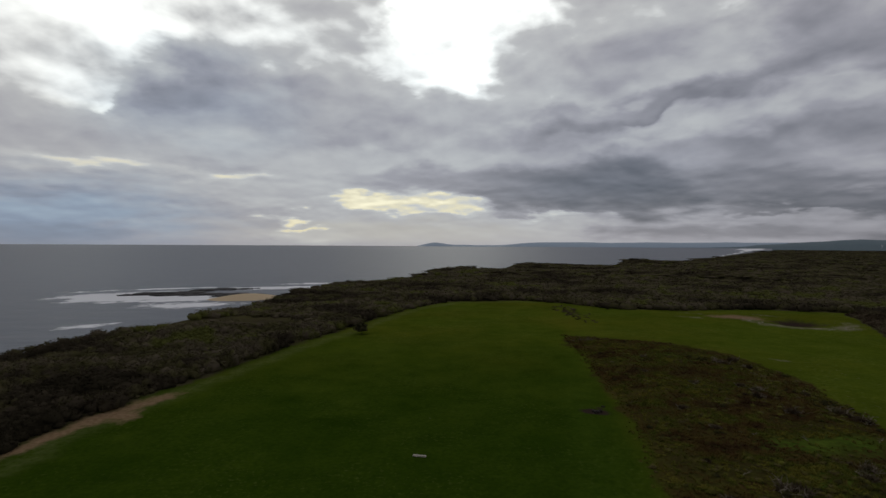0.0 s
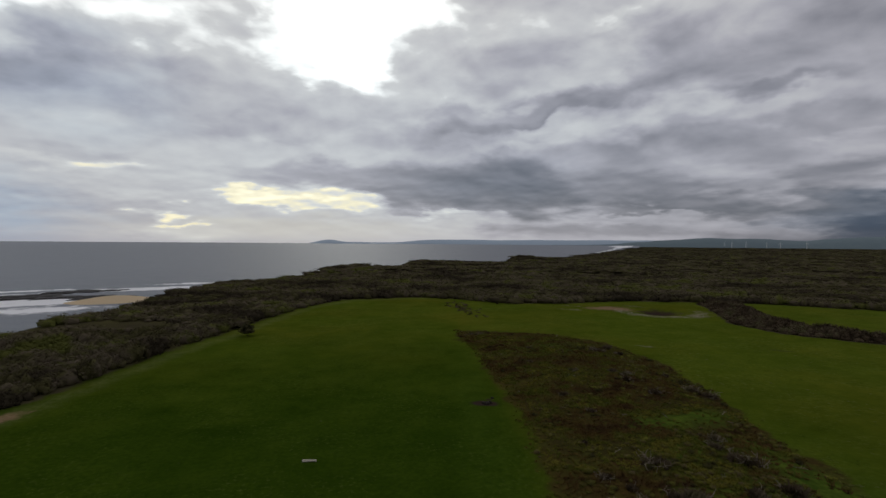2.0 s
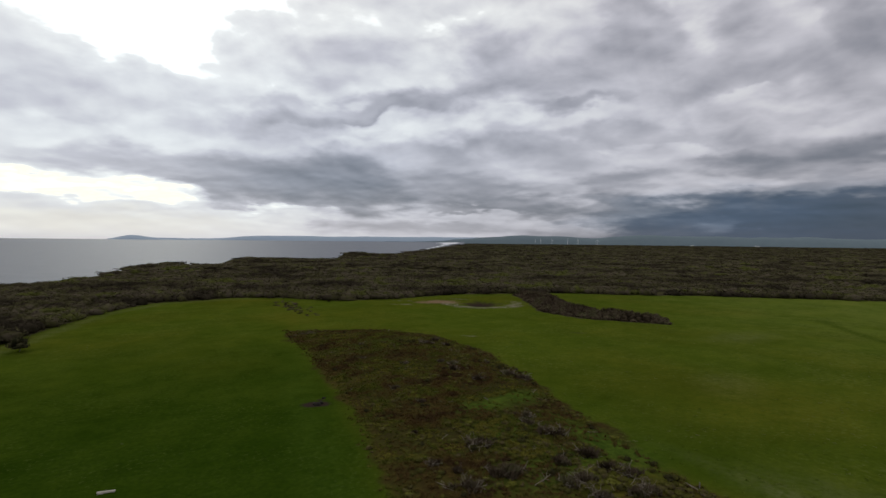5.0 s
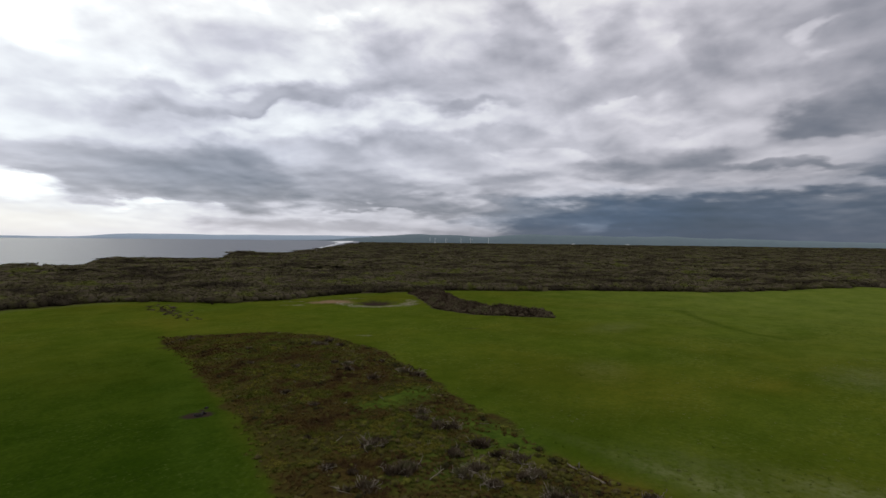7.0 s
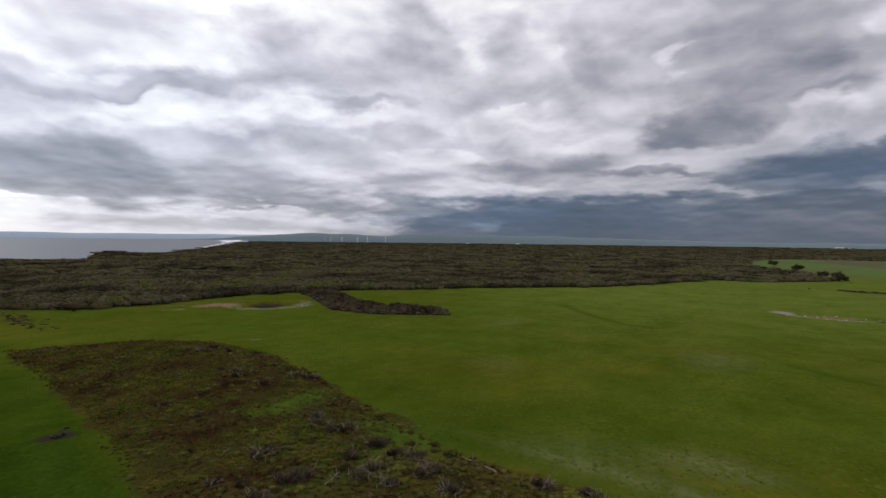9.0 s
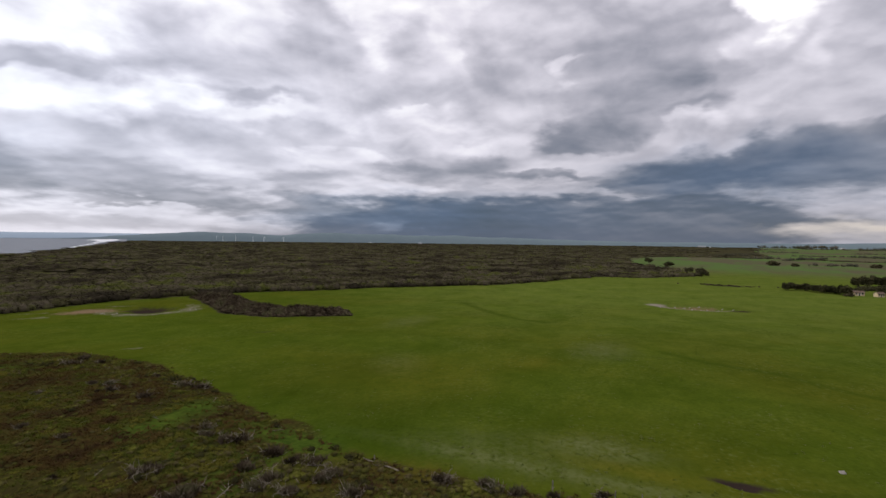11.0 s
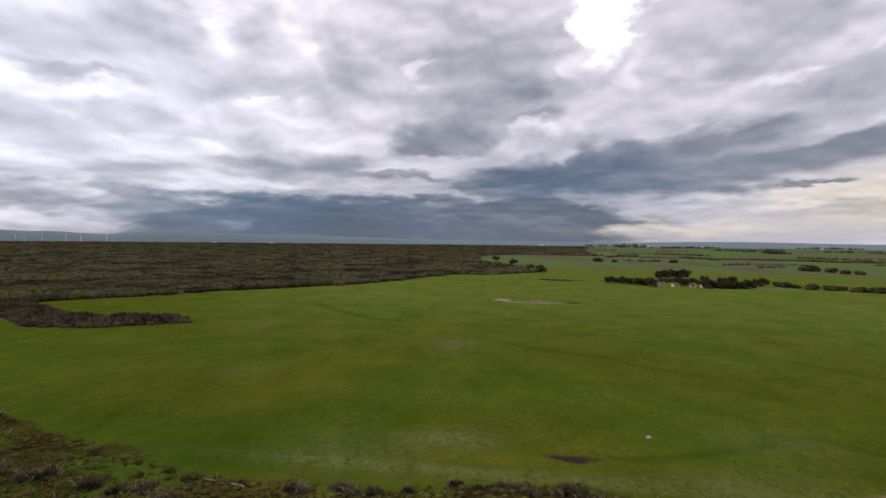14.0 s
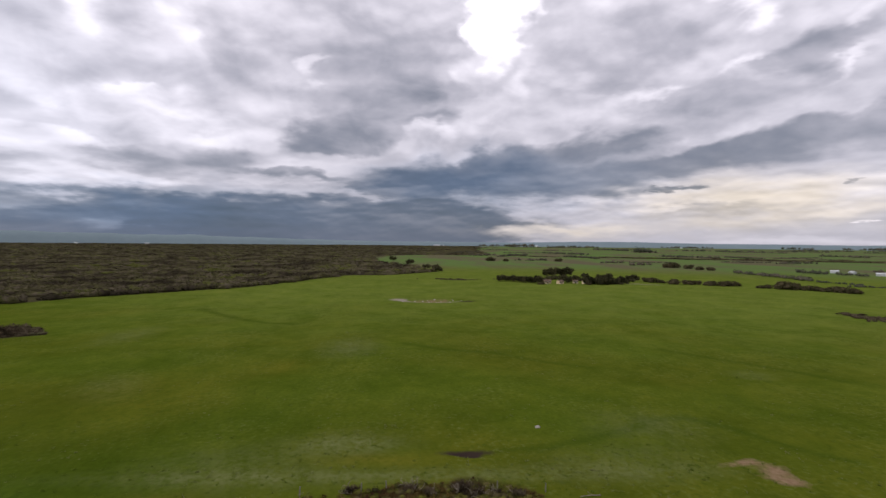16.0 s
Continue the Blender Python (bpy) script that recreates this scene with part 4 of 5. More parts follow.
def box(bm, x0, x1, y0, y1, z0, z1, bevel=0.0):
    vs = [bm.verts.new((x, y, z)) for z in (z0, z1) for y in (y0, y1) for x in (x0, x1)]
    fs = [bm.faces.new([vs[q] for q in f]) for f in ((0, 2, 3, 1), (4, 5, 7, 6), (0, 1, 5, 4), (2, 6, 7, 3), (0, 4, 6, 2), (1, 3, 7, 5))]
    if bevel:
        bmesh.ops.bevel(bm, geom=list({e for f in fs for e in f.edges}), offset=bevel, segments=1, affect="EDGES")


# ---------------------------------------------------------------- trees and bushes
def tree(label, seed, high, wide, stem, lumps, group, colour, category="tree", name="tree"):
    """A tapered trunk with limbs, and a crown of many leafy clumps with gaps."""
    r = np.random.default_rng(seed)
    ob = thing(name, label, category, group)
    bm = bmesh.new()
    trunk = limb(r, (0, 0, -0.3), (0.05, 0.03, 1), high * 0.75, 0.10, 6)
    tube(bm, trunk, np.linspace(0.035 * high, 0.012 * high, 7), 7)
    stem_part = part("trunk", bm, BARK, ob)
    x, y, z = [], [], []
    for k in range(lumps):
        a, q = 6.2832 * k / lumps + r.uniform(-0.4, 0.4), r.uniform(0.25, 1.0)
        out = wide * 0.5 * math.sqrt(q) * 0.8
        tip = Vector((out * math.cos(a), out * math.sin(a), high * r.uniform(stem + 0.12, 0.93 - 0.28 * q)))
        base = trunk[2 + k % 4]
        if tip.z > base.z and k % 4 == 1:
            bm = bmesh.new()
            tube(bm, [base, base.lerp(tip, 0.5) + Vector(r.normal(0, 0.04 * high, 3)), tip], (0.012 * high, 0.008 * high, 0.004 * high), 5)
            part("limb", bm, BARK, stem_part)
        x.append(tip.x), y.append(tip.y), z.append(tip.z)
    kinds = [leafy(r, 1, 60, 0.19, 0.42) for _ in range(4)]
    s = wide * 0.5 * r.uniform(0.30, 0.52, lumps)
    vs, fs = scatter(kinds, r.integers(0, 4, lumps), np.array(x), np.array(y), np.array(z), s, s * r.uniform(0.6, 0.9, lumps), r.uniform(0, 6.28, lumps))
    part("crown", points_mesh("crown", vs, fs, False), colour, ob)
    return ob


def place(ob, x, y, turn=0.0, sink=0.0, scale=1.0):
    ob.matrix_basis = pose(x, y, at_ground(x, y, sink), 0, 0, turn) @ Matrix.Scale(scale, 4)
    return ob


def again(ob, x, y, turn=0.0, scale=1.0, sink=0.0):
    c = copy_thing(ob, pose(x, y, at_ground(x, y, sink), 0, 0, turn))
    c.scale = (scale, scale, scale)
    return c


place(tree("lone dark bushy shrub at the edge of the pasture", 21, 5.0, 5.4, 0.12, 16, "", TREE, "shrub", "shrub"), -32.8, 205.3, 20)

edge_tree = tree("dark rounded tree at the end of the scrub", 31, 8.5, 13, 0.1, 22, "trees at the scrub corner", TREE)
place(edge_tree, 1006.3, 52.2)
again(edge_tree, 831.5, 15.5, 70, 1.0)
again(edge_tree, 693.1, -10.2, 140, 0.8)
again(edge_tree, 666.2, -22.4, 220, 0.85)
again(edge_tree, 634.1, -24.4, 300, 0.7)

farm_trees = [tree("dark windbreak tree beside the farmhouses", 40 + k, 10.5, 12.5, (0.0, 0.04, 0.1, 0.0)[k], 30, "windbreak trees", TREE) for k in range(4)]
r = np.random.default_rng(8)
for k, (x, y, turn, size) in enumerate(((483.7, -78.1, 339, 0.79), (491.5, -85.4, 351, 0.66), (484.6, -90.2, 218, 0.75), (477.8, -94.9, 288, 0.69), (471.2, -99.5, 313, 0.80), (471.6, -105.4, 324, 0.78), (465.2, -109.8, 154, 0.87), (563.9, -143.3, 354, 1.01), (564.6, -151.2, 348, 1.24), (575.4, -162.0, 63, 1.11), (565.9, -166.4, 253, 1.24), (493.9, -153.8, 239, 0.68), (513.3, -170.3, 179, 0.78), (455.1, -153.0, 180, 0.92), (455.5, -159.4, 125, 0.70), (490.8, -177.4, 187, 0.83), (449.5, -163.5, 338, 0.81), (507.0, -191.4, 96, 0.91), (450.0, -170.9, 177, 0.84), (456.8, -179.8, 171, 0.70), (463.8, -188.4, 249, 0.87), (492.9, -206.5, 68, 0.77), (509.1, -219.2, 130, 0.69), (472.4, -135.3, 79, 0.92), (466.2, -139.2, 318, 0.75),)):
    (place(farm_trees[k], x, y, turn, 0.0, 0.8 * size) if k < 4 else again(farm_trees[k % 4], x, y, turn, 0.8 * size))

ROWLEAF = leaf_material("olive_brown_row_leaves", [(0.045, 0.040, 0.020), (0.075, 0.066, 0.033), (0.105, 0.086, 0.048)], 0.15)
row_bushes = [tree("low olive-brown bush in a row along the paddock fence", 50, 5.0, 11, 0.0, 18, "paddock row bushes", ROWLEAF, "shrub", "shrub")]
for k, (x, y, turn, size) in enumerate(((486.7, -222.5, 266, 0.80), (479.9, -226.0, 15, 0.90), (473.3, -230.0, 329, 0.60), (460.4, -235.5, 193, 0.90), (454.7, -246.3, 295, 0.80), (455.1, -254.0, 99, 0.70), (443.2, -259.8, 135, 0.80), (437.8, -269.0, 125, 0.90), (438.4, -279.6, 350, 0.80), (416.6, -287.8, 154, 0.50), (417.0, -294.4, 179, 0.60), (412.1, -301.7, 344, 0.80), (407.1, -303.8, 325, 1.30), (407.3, -308.9, 142, 1.00), (402.7, -316.4, 110, 0.70), (397.9, -319.7, 290, 0.80), (393.3, -323.0, 38, 0.60), (388.9, -328.7, 141, 0.90), (380.0, -332.6, 315, 0.90), (375.7, -334.2, 330, 0.80), (759.9, -412.1, 84, 1.20), (727.3, -411.4, 28, 1.00), (713.1, -420.0, 283, 0.90), (794.7, -406.9, 223, 1.60), (793.3, -396.9, 85, 1.40), (452.4, -109.8, 189, 0.50), (448.8, -151.9, 253, 0.50), (1047.5, -147.8, 31, 1.60), (1020.9, -175.1, 232, 1.00), (1043.5, -289.1, 133, 1.20),)):
    (place(row_bushes[k], x, y, turn, 0.0, size) if k < 1 else again(row_bushes[k % 1], x, y, turn, size))



# Leaf tones paled for distance: the haze is put into the colour.
FARTREE = leaf_material("hazy_far_tree_leaves", [(0.060, 0.066, 0.044), (0.088, 0.088, 0.058), (0.125, 0.108, 0.078)], 0.01)


def tree_row(x0, y0, x1, y1, high, wide, seed, density=1.0):
    """A far shelterbelt: clumps of crowns along a line."""
    r = np.random.default_rng(seed)
    n = max(4, int(math.hypot(x1 - x0, y1 - y0) / high * 3.4 * density))
    t = r.uniform(0, 1, n)
    x, y = x0 + (x1 - x0) * t + r.normal(0, wide, n), y0 + (y1 - y0) * t + r.normal(0, wide, n)
    h = 0.72 * high * r.uniform(0.35, 1.0, n)
    parts = scatter(FAR, r.integers(0, 8, n), x, y, height(x, y) + 0.35 * h, h * r.uniform(0.5, 0.9, n), h * 0.6, r.uniform(0, 6.28, n))
    stuff("tree_row", "olive shelterbelt of trees between green paddocks", "tree row", parts, FARTREE)


tree_row(1060, -207, 1074, -274, 9.0, 3.2, 300)
tree_row(966, -352, 975, -400, 8.6, 3.0, 301)
tree_row(870, -364, 876, -405, 9.2, 3.2, 302)
tree_row(1005, -407, 996, -519, 3.8, 1.3, 303)
tree_row(1464, -150, 1487, -228, 12.3, 4.3, 304)
tree_row(2049, -869, 2094, -988, 37.2, 13.0, 305)
tree_row(4321, -760, 4558, -1035, 42.8, 15.0, 306)
tree_row(3633, -928, 3742, -1084, 26.1, 9.1, 307)
tree_row(645, -416, 499, -401, 7.5, 2.6, 308)
tree_row(491, -395, 446, -406, 3.5, 1.2, 309)
tree_row(667, -508, 643, -517, 9.3, 3.3, 310)
tree_row(643, -517, 578, -530, 6.9, 2.4, 311)
tree_row(973, -707, 988, -794, 10.1, 3.5, 312)
tree_row(1047, -639, 1035, -741, 5.1, 1.8, 313)
tree_row(3791, -2778, 3651, -2959, 32.7, 11.5, 314)
tree_row(3566, -3061, 3280, -3149, 32.7, 11.5, 315)
tree_row(1754, -94, 1793, -196, 7.3, 2.6, 316)
tree_row(1362, -210, 1590, -336, 9.6, 3.4, 317)
tree_row(1418, -412, 1225, -440, 10.3, 3.6, 318)
tree_row(1895, -465, 1662, -559, 10.9, 3.8, 319)
tree_row(1507, -733, 1362, -822, 11.7, 4.1, 320)
tree_row(2875, -1001, 2531, -1056, 21.2, 7.4, 321)
tree_row(2692, -1404, 2354, -1672, 16.9, 5.9, 322)
tree_row(4666, -563, 4628, -820, 32.7, 11.5, 323)
tree_row(4226, -2057, 4044, -2394, 26.2, 9.2, 324)
tree_row(1685, -1377, 1499, -1388, 12.1, 4.2, 325)
tree_row(1497, -921, 1340, -935, 7.3, 2.6, 326)
tree_row(4243, -1234, 3985, -1433, 24.6, 8.6, 327)
tree_row(695, -641, 668, -640, 7.9, 2.8, 328)
tree_row(439, -384, 423, -405, 3.2, 1.1, 329)

r = np.random.default_rng(77)
for k in range(26):
    a, d = r.uniform(1.50, 2.42), r.uniform(1500, 4500)
    long, lean, tall_k = d * r.uniform(0.03, 0.10), r.uniform(-0.5, 0.5), d * r.uniform(0.0022, 0.0042)
    x, y = d * math.sin(a), d * math.cos(a)
    tree_row(x, y, x + long * math.cos(a + lean), y - long * math.sin(a + lean), tall_k, tall_k * 0.5, 340 + k)
belt = np.array([(514.5, -83.1), (499.4, -91.3), (485.4, -102.5), (479.0, -112.0), (494.2, -122.2), (519.2, -142.0), (520.2, -154.1), (497.1, -161.5), (461.8, -157.9), (456.1, -169.0), (456.8, -179.8), (477.9, -196.3), (517.6, -226.5)])
t = np.linspace(0, len(belt) - 1.001, 190)
i = t.astype(int)
at = belt[i] + (belt[i + 1] - belt[i]) * (t - i)[:, None] + r.normal(0, 2.6, (190, 2))
w = r.uniform(1.6, 3.4, 190)
stuff("windbreak_undergrowth", "dark olive-brown undergrowth below the windbreak trees", "undergrowth", scatter(MIDDLE, r.integers(0, 8, 190), at[:, 0], at[:, 1], height(at[:, 0], at[:, 1]) + 0.3 * w, w, w * r.uniform(0.6, 1.1, 190), r.uniform(0, 6.28, 190)), TREE)

# brown brushwood on the open pasture
brush = np.array([(258.0, -225.5), (249.9, -224.4), (242.3, -224.8), (236.9, -225.5)])
bx, by = (np.repeat(brush[:, k], 14) + r.normal(0, 3.0, 56) for k in (0, 1))
stuff("brushwood", "low brown brushwood on the open pasture", "brushwood", scatter(NEAR, r.integers(0, 10, 56), bx, by, height(bx, by) + 0.3, r.uniform(0.8, 2.0, 56), r.uniform(0.4, 1.1, 56), r.uniform(0, 6, 56)), HEDGELEAF)
bx, by = r.normal(505, 5, 40), r.normal(-34, 13, 40)
stuff("brushwood", "low brown brushwood beside a bare hollow", "brushwood", scatter(NEAR, r.integers(0, 10, 40), bx, by, height(bx, by) + 0.2, r.uniform(0.8, 1.8, 40), r.uniform(0.3, 0.8, 40), r.uniform(0, 6, 40)), HEDGELEAF)
bx, by = np.concatenate([r.normal(69, 3.4, 66), r.normal(53, 2.6, 14)]), np.concatenate([r.normal(272, 17, 66), r.normal(190, 1.6, 14)])
stuff("brushwood", "grey low shrubs along the old fence line", "brushwood", scatter([tuft(r, 40) for _ in range(4)], r.integers(0, 4, 80), bx, by, height(bx, by), r.uniform(0.7, 1.7, 80), r.uniform(0.18, 0.5, 80), r.uniform(0, 6, 80)), HEDGELEAF)


# ---------------------------------------------------------------- dead wood on the heath
def dead_shrub(label, seed, high, wide, stems, leafing):
    """A wind-bleached shrub: crooked bare stems over a low twiggy cushion."""
    r = np.random.default_rng(seed)
    ob = thing("dead_shrub", label, "dead shrub", "dead shrubs on the heath")
    for _ in range(stems):
        bm = bmesh.new()
        a = r.uniform(0, 6.28)
        way = Vector((math.cos(a) * wide, math.sin(a) * wide, high * r.uniform(0.1, 0.8)))
        main = limb(r, (r.normal(0, 0.2), r.normal(0, 0.2), -0.1), way, way.length * r.uniform(0.7, 1.1), 0.28, 6)
        tube(bm, main, np.linspace(0.07, 0.022, 7), 5)
        for q in (1, 2, 3, 4, 5):
            side = limb(r, main[q], Vector(r.normal(0, 1, 3)) + way.normalized() * 0.8 + Vector((0, 0, 0.35)), way.length * 0.45, 0.35, 4)
            tube(bm, side, np.linspace(0.04, 0.014, 5), 4)
        part("branch", bm, DEADWOOD, ob)
    n = leafing
    kinds = [tuft(r, 34) for _ in range(3)]
    vs, fs = scatter(kinds, r.integers(0, 3, n), r.normal(0, wide * 0.24, n), r.normal(0, wide * 0.24, n), np.full(n, 0.02), r.uniform(0.5, 1.0, n), r.uniform(0.5, 1.0, n), r.uniform(0, 6, n))
    part("cushion", points_mesh("cushion", vs, fs, False), HEDGELEAF, ob, "grey-brown twiggy growth")
    return ob


deads = [dead_shrub("bleached grey dead shrub sprawling over the heath", 70 + k, (1.0, 0.6, 0.9, 0.5)[k], (2.2, 2.6, 1.8, 2.0)[k], (9, 8, 7, 6)[k], (8, 10, 12, 12)[k]) for k in range(4)]
for k, (x, y, turn, size) in enumerate(((84.7, 151.0, 179, 0.90), (76.9, 123.4, 120, 1.10), (75.0, 127.2, 228, 0.80), (73.5, 106.4, 204, 1.20), (84.5, 108.3, 222, 1.00), (83.7, 152.8, 22, 1.20), (89.7, 156.2, 81, 1.30), (88.8, 147.0, 25, 1.00), (73.2, 118.0, 137, 1.10), (64.4, 129.7, 173, 0.80), (56.4, 141.7, 40, 0.70), (86.9, 121.4, 240, 0.80), (84.0, 106.9, 175, 1.30), (85.9, 103.4, 180, 1.20), (52.0, 109.1, 215, 0.80), (52.5, 97.2, 336, 0.70), (63.7, 160.3, 211, 0.60), (50.3, 71.5, 33, 1.50), (48.5, 60.8, 52, 1.40), (63.8, 71.0, 249, 1.20), (66.2, 78.7, 116, 1.10), (65.2, 68.8, 271, 1.20), (63.8, 60.0, 183, 1.30), (63.1, 54.7, 136, 1.20), (64.6, 51.7, 266, 1.10), (40.3, 69.7, 65, 0.80), (41.9, 65.5, 102, 0.70), (53.8, 53.8, 105, 1.20), (40.6, 60.3, 149, 1.20), (62.4, 47.1, 326, 1.10), (43.4, 82.4, 292, 0.50), (46.1, 61.6, 295, 1.00), (56.5, 53.8, 227, 1.20), (54.8, 48.8, 2, 1.10), (57.8, 60.0, 103, 1.10), (60.2, 47.4, 180, 1.10), (58.9, 40.8, 323, 1.20), (69.4, 31.9, 130, 1.10), (70.8, 25.7, 198, 1.00), (64.1, 75.8, 305, 0.90), (68.2, 32.2, 122, 1.00), (69.6, 23.9, 269, 1.00), (70.3, 20.7, 214, 1.00), (71.8, 16.1, 189, 0.80), (75.0, 9.6, 226, 0.80), (75.4, 1.2, 174, 1.00), (73.7, -1.8, 40, 0.80), (74.8, -6.7, 322, 1.20), (73.5, -8.2, 349, 1.00), (73.7, -11.5, 299, 0.70), (73.3, -14.3, 127, 0.80),)):
    (place(deads[k], x, y, turn, 0.0, size) if k < 4 else again(deads[k % 4], x, y, turn, size))



def fallen(label, seed, length, thick, x, y, turn):
    """A fallen trunk with broken side limbs."""
    r = np.random.default_rng(seed)
    ob = thing("fallen_branch", label, "fallen branch")
    bm = bmesh.new()
    main = limb(r, (-length / 2, 0, thick * 0.7), (1, 0, 0.02), length, 0.09, 8)
    for p in main:
        p.z = thick * 0.8 + abs(p.z - thick) * 0.4
    tube(bm, main, np.linspace(thick, thick * 0.35, 9), 7)
    part("trunk", bm, DEADWOOD, ob)
    for q in (3, 5, 6):
        bm = bmesh.new()
        tube(bm, limb(r, main[q], (0.6, r.choice([-1, 1]), 0.5), length * 0.28, 0.25, 4), np.linspace(thick * 0.45, thick * 0.15, 5), 5)
        part("side_branch", bm, DEADWOOD, ob)
    return place(ob, x, y, turn)


fallen("long bleached fallen branch at the heath's edge", 81, 7.5, 0.16, 70.3, 43.0, 70)
fallen("bleached fallen branch lying on the heath", 82, 4.0, 0.10, 51.3, 56.7, 30)
fallen("pale broken branch on the heath", 83, 2.6, 0.10, 37.8, 63.2, 120)
fallen("pale broken branch on the heath", 84, 3.0, 0.09, 50.5, 56.6, 20)
fallen("pale stick standing out of the far heath", 85, 1.8, 0.10, 84.0, 183.1, 60)
fallen("bleached fallen branch at the heath's edge", 86, 3.2, 0.10, 72.7, -24.7, 100)


# ---------------------------------------------------------------- small things on the pasture

twigs = [fallen("curved bleached dead branch lying on the heath", 87 + k, 2.4, 0.055, x, y, 40 * k) for k, (x, y) in enumerate(((57.0, 66.0), (47.0, 78.0), (66.0, 92.0)))]
r = np.random.default_rng(19)
for k in range(44):
    x, y = r.uniform(36, 88), r.uniform(38, 165)
    if float(inside(np.array([x]), np.array([y]), HEATH)[0]) > 2:
        again(twigs[k % 3], x, y, r.uniform(0, 360), r.uniform(0.5, 1.25))


def slab(x, y, turn):
    ob = thing("timber_sleeper", "short pale weathered timber lying in the grass", "timber")
    bm = bmesh.new()
    box(bm, -1.15, 1.15, -0.19, 0.19, 0.0, 0.26, 0.04)
    part("beam", bm, PALE, ob)
    bm = bmesh.new()
    box(bm, -0.95, -0.25, -0.34, -0.18, 0.0, 0.14, 0.03)
    part("offcut", bm, PALE, ob)
    return place(ob, x, y, turn)


def rock(label, seed, size, x, y, colour, name="rock", group=""):
    r = np.random.default_rng(seed)
    vs, fs = blob(r, 2, 0.35)
    ob = new(name, points_mesh(name, vs * np.array([1, 0.8, 0.75]) * size, fs, False))
    ob.data.materials.append(colour)
    tagged(ob, label, "rock", group)
    return place(ob, x, y, r.uniform(0, 360), 0.0)


PALE = plain_material("pale_weathered_timber", (0.36, 0.33, 0.26), (0.52, 0.49, 0.40))
STONE = plain_material("pale_limestone", (0.26, 0.235, 0.19), (0.42, 0.38, 0.32))
WETROCK = plain_material("wet_dark_reef_rock", (0.020, 0.020, 0.020), (0.055, 0.050, 0.045), 0.4, 0.55)
SOIL = plain_material("dark_dug_soil", (0.012, 0.010, 0.008), (0.03, 0.024, 0.018))
slab(-3.8, 85.9, -12)
rock("pale limestone boulder standing alone in the pasture", 5, 0.5, 99.6, -23.4, STONE)
for k, (x, y) in enumerate(((33.2, 108.7), (32.7, 109.4), (34.3, 109.4), (35.8, 112.6))):
    rock("dark clod of earth beside a dug hole", 90 + k, (0.75, 0.5, 0.6, 0.45)[k], x, y, SOIL, "earth_clod", "clods round the hole")
RIMX, RIMY = 168, 239
for k in range(16):
    q = r.uniform(2.6, 5.4)
    rock("pale limestone rubble on the rim of a hollow", 100 + k, 0.16 + 0.2 * r.uniform(), RIMX + (21 + 1.6 * r.normal()) * math.cos(q), RIMY + (21 + 1.6 * r.normal()) * math.sin(q), STONE, "rubble", "limestone rubble")
for k in range(14):
    rock("pale limestone rubble in a sandy hollow", 130 + k, 0.3 + 0.4 * r.uniform(), 316 + 4 * r.normal(), -6 + 13 * r.normal(), STONE, "rubble", "limestone rubble")

post_wood = plain_material("grey_fence_timber", (0.13, 0.12, 0.10), (0.22, 0.20, 0.17))


def fence_post():
    ob = thing("fence_post", "weathered grey timber fence post at the heath", "fence post", "fence posts")
    bm = bmesh.new()
    tube(bm, [Vector((0, 0, -0.4)), Vector((0.01, 0, 0.7)), Vector((0.03, 0.01, 1.35))], (0.085, 0.08, 0.07), 7)
    part("shaft", bm, post_wood, ob)
    return ob


posts = [fence_post()]
for k, (x, y, turn, size) in enumerate(((74.2, 16.6, 228, 1.00), (74.9, 8.0, 277, 1.00), (75.0, -11.7, 22, 1.00), (74.2, -18.6, 284, 1.00), (75.5, 4.5, 30, 1.00), (69.9, 44.4, 338, 1.00),)):
    (place(posts[k], x, y, turn, 0.0, size) if k < 1 else again(posts[k % 1], x, y, turn, size))


# reef in the surf: azimuth in degrees and distance
REEF = ((-28.8, 666), (-26.8, 641), (-24.8, 632), (-22.6, 610), (-22.6, 692))
for k in range(60):
    a, d = REEF[k % 5]
    aa, dd = radians(a + 1.5 * r.normal()), d + 7 * r.normal()
    ob = rock("low wet dark reef rock awash in the surf", 200 + k, 3.0 + 4 * r.uniform(), 0, 0, WETROCK, "reef_rock", "reef")
    ob.matrix_basis = pose(dd * math.sin(aa), dd * math.cos(aa), SEA + 0.0, 0, 0, -a + 10 * r.normal()) @ Matrix.Diagonal((2.4, 0.8, 0.42, 1))


# ---------------------------------------------------------------- farm
CREAM = plain_material("cream_rendered_wall", (0.60, 0.45, 0.27), (0.72, 0.57, 0.37), 0.8)
ROOF = plain_material("brown_tin_roof", (0.12, 0.075, 0.05), (0.18, 0.12, 0.08), 0.8, 0.6)
WHITE = plain_material("white_paint", (0.74, 0.74, 0.72), (0.82, 0.82, 0.80), 0.5, 0.5)
TIN = plain_material("pale_grey_tin", (0.42, 0.43, 0.43), (0.55, 0.56, 0.56), 0.5, 0.5)
GLASS = plain_material("dark_window_glass", (0.02, 0.025, 0.03), (0.03, 0.035, 0.04), 1, 0.12)


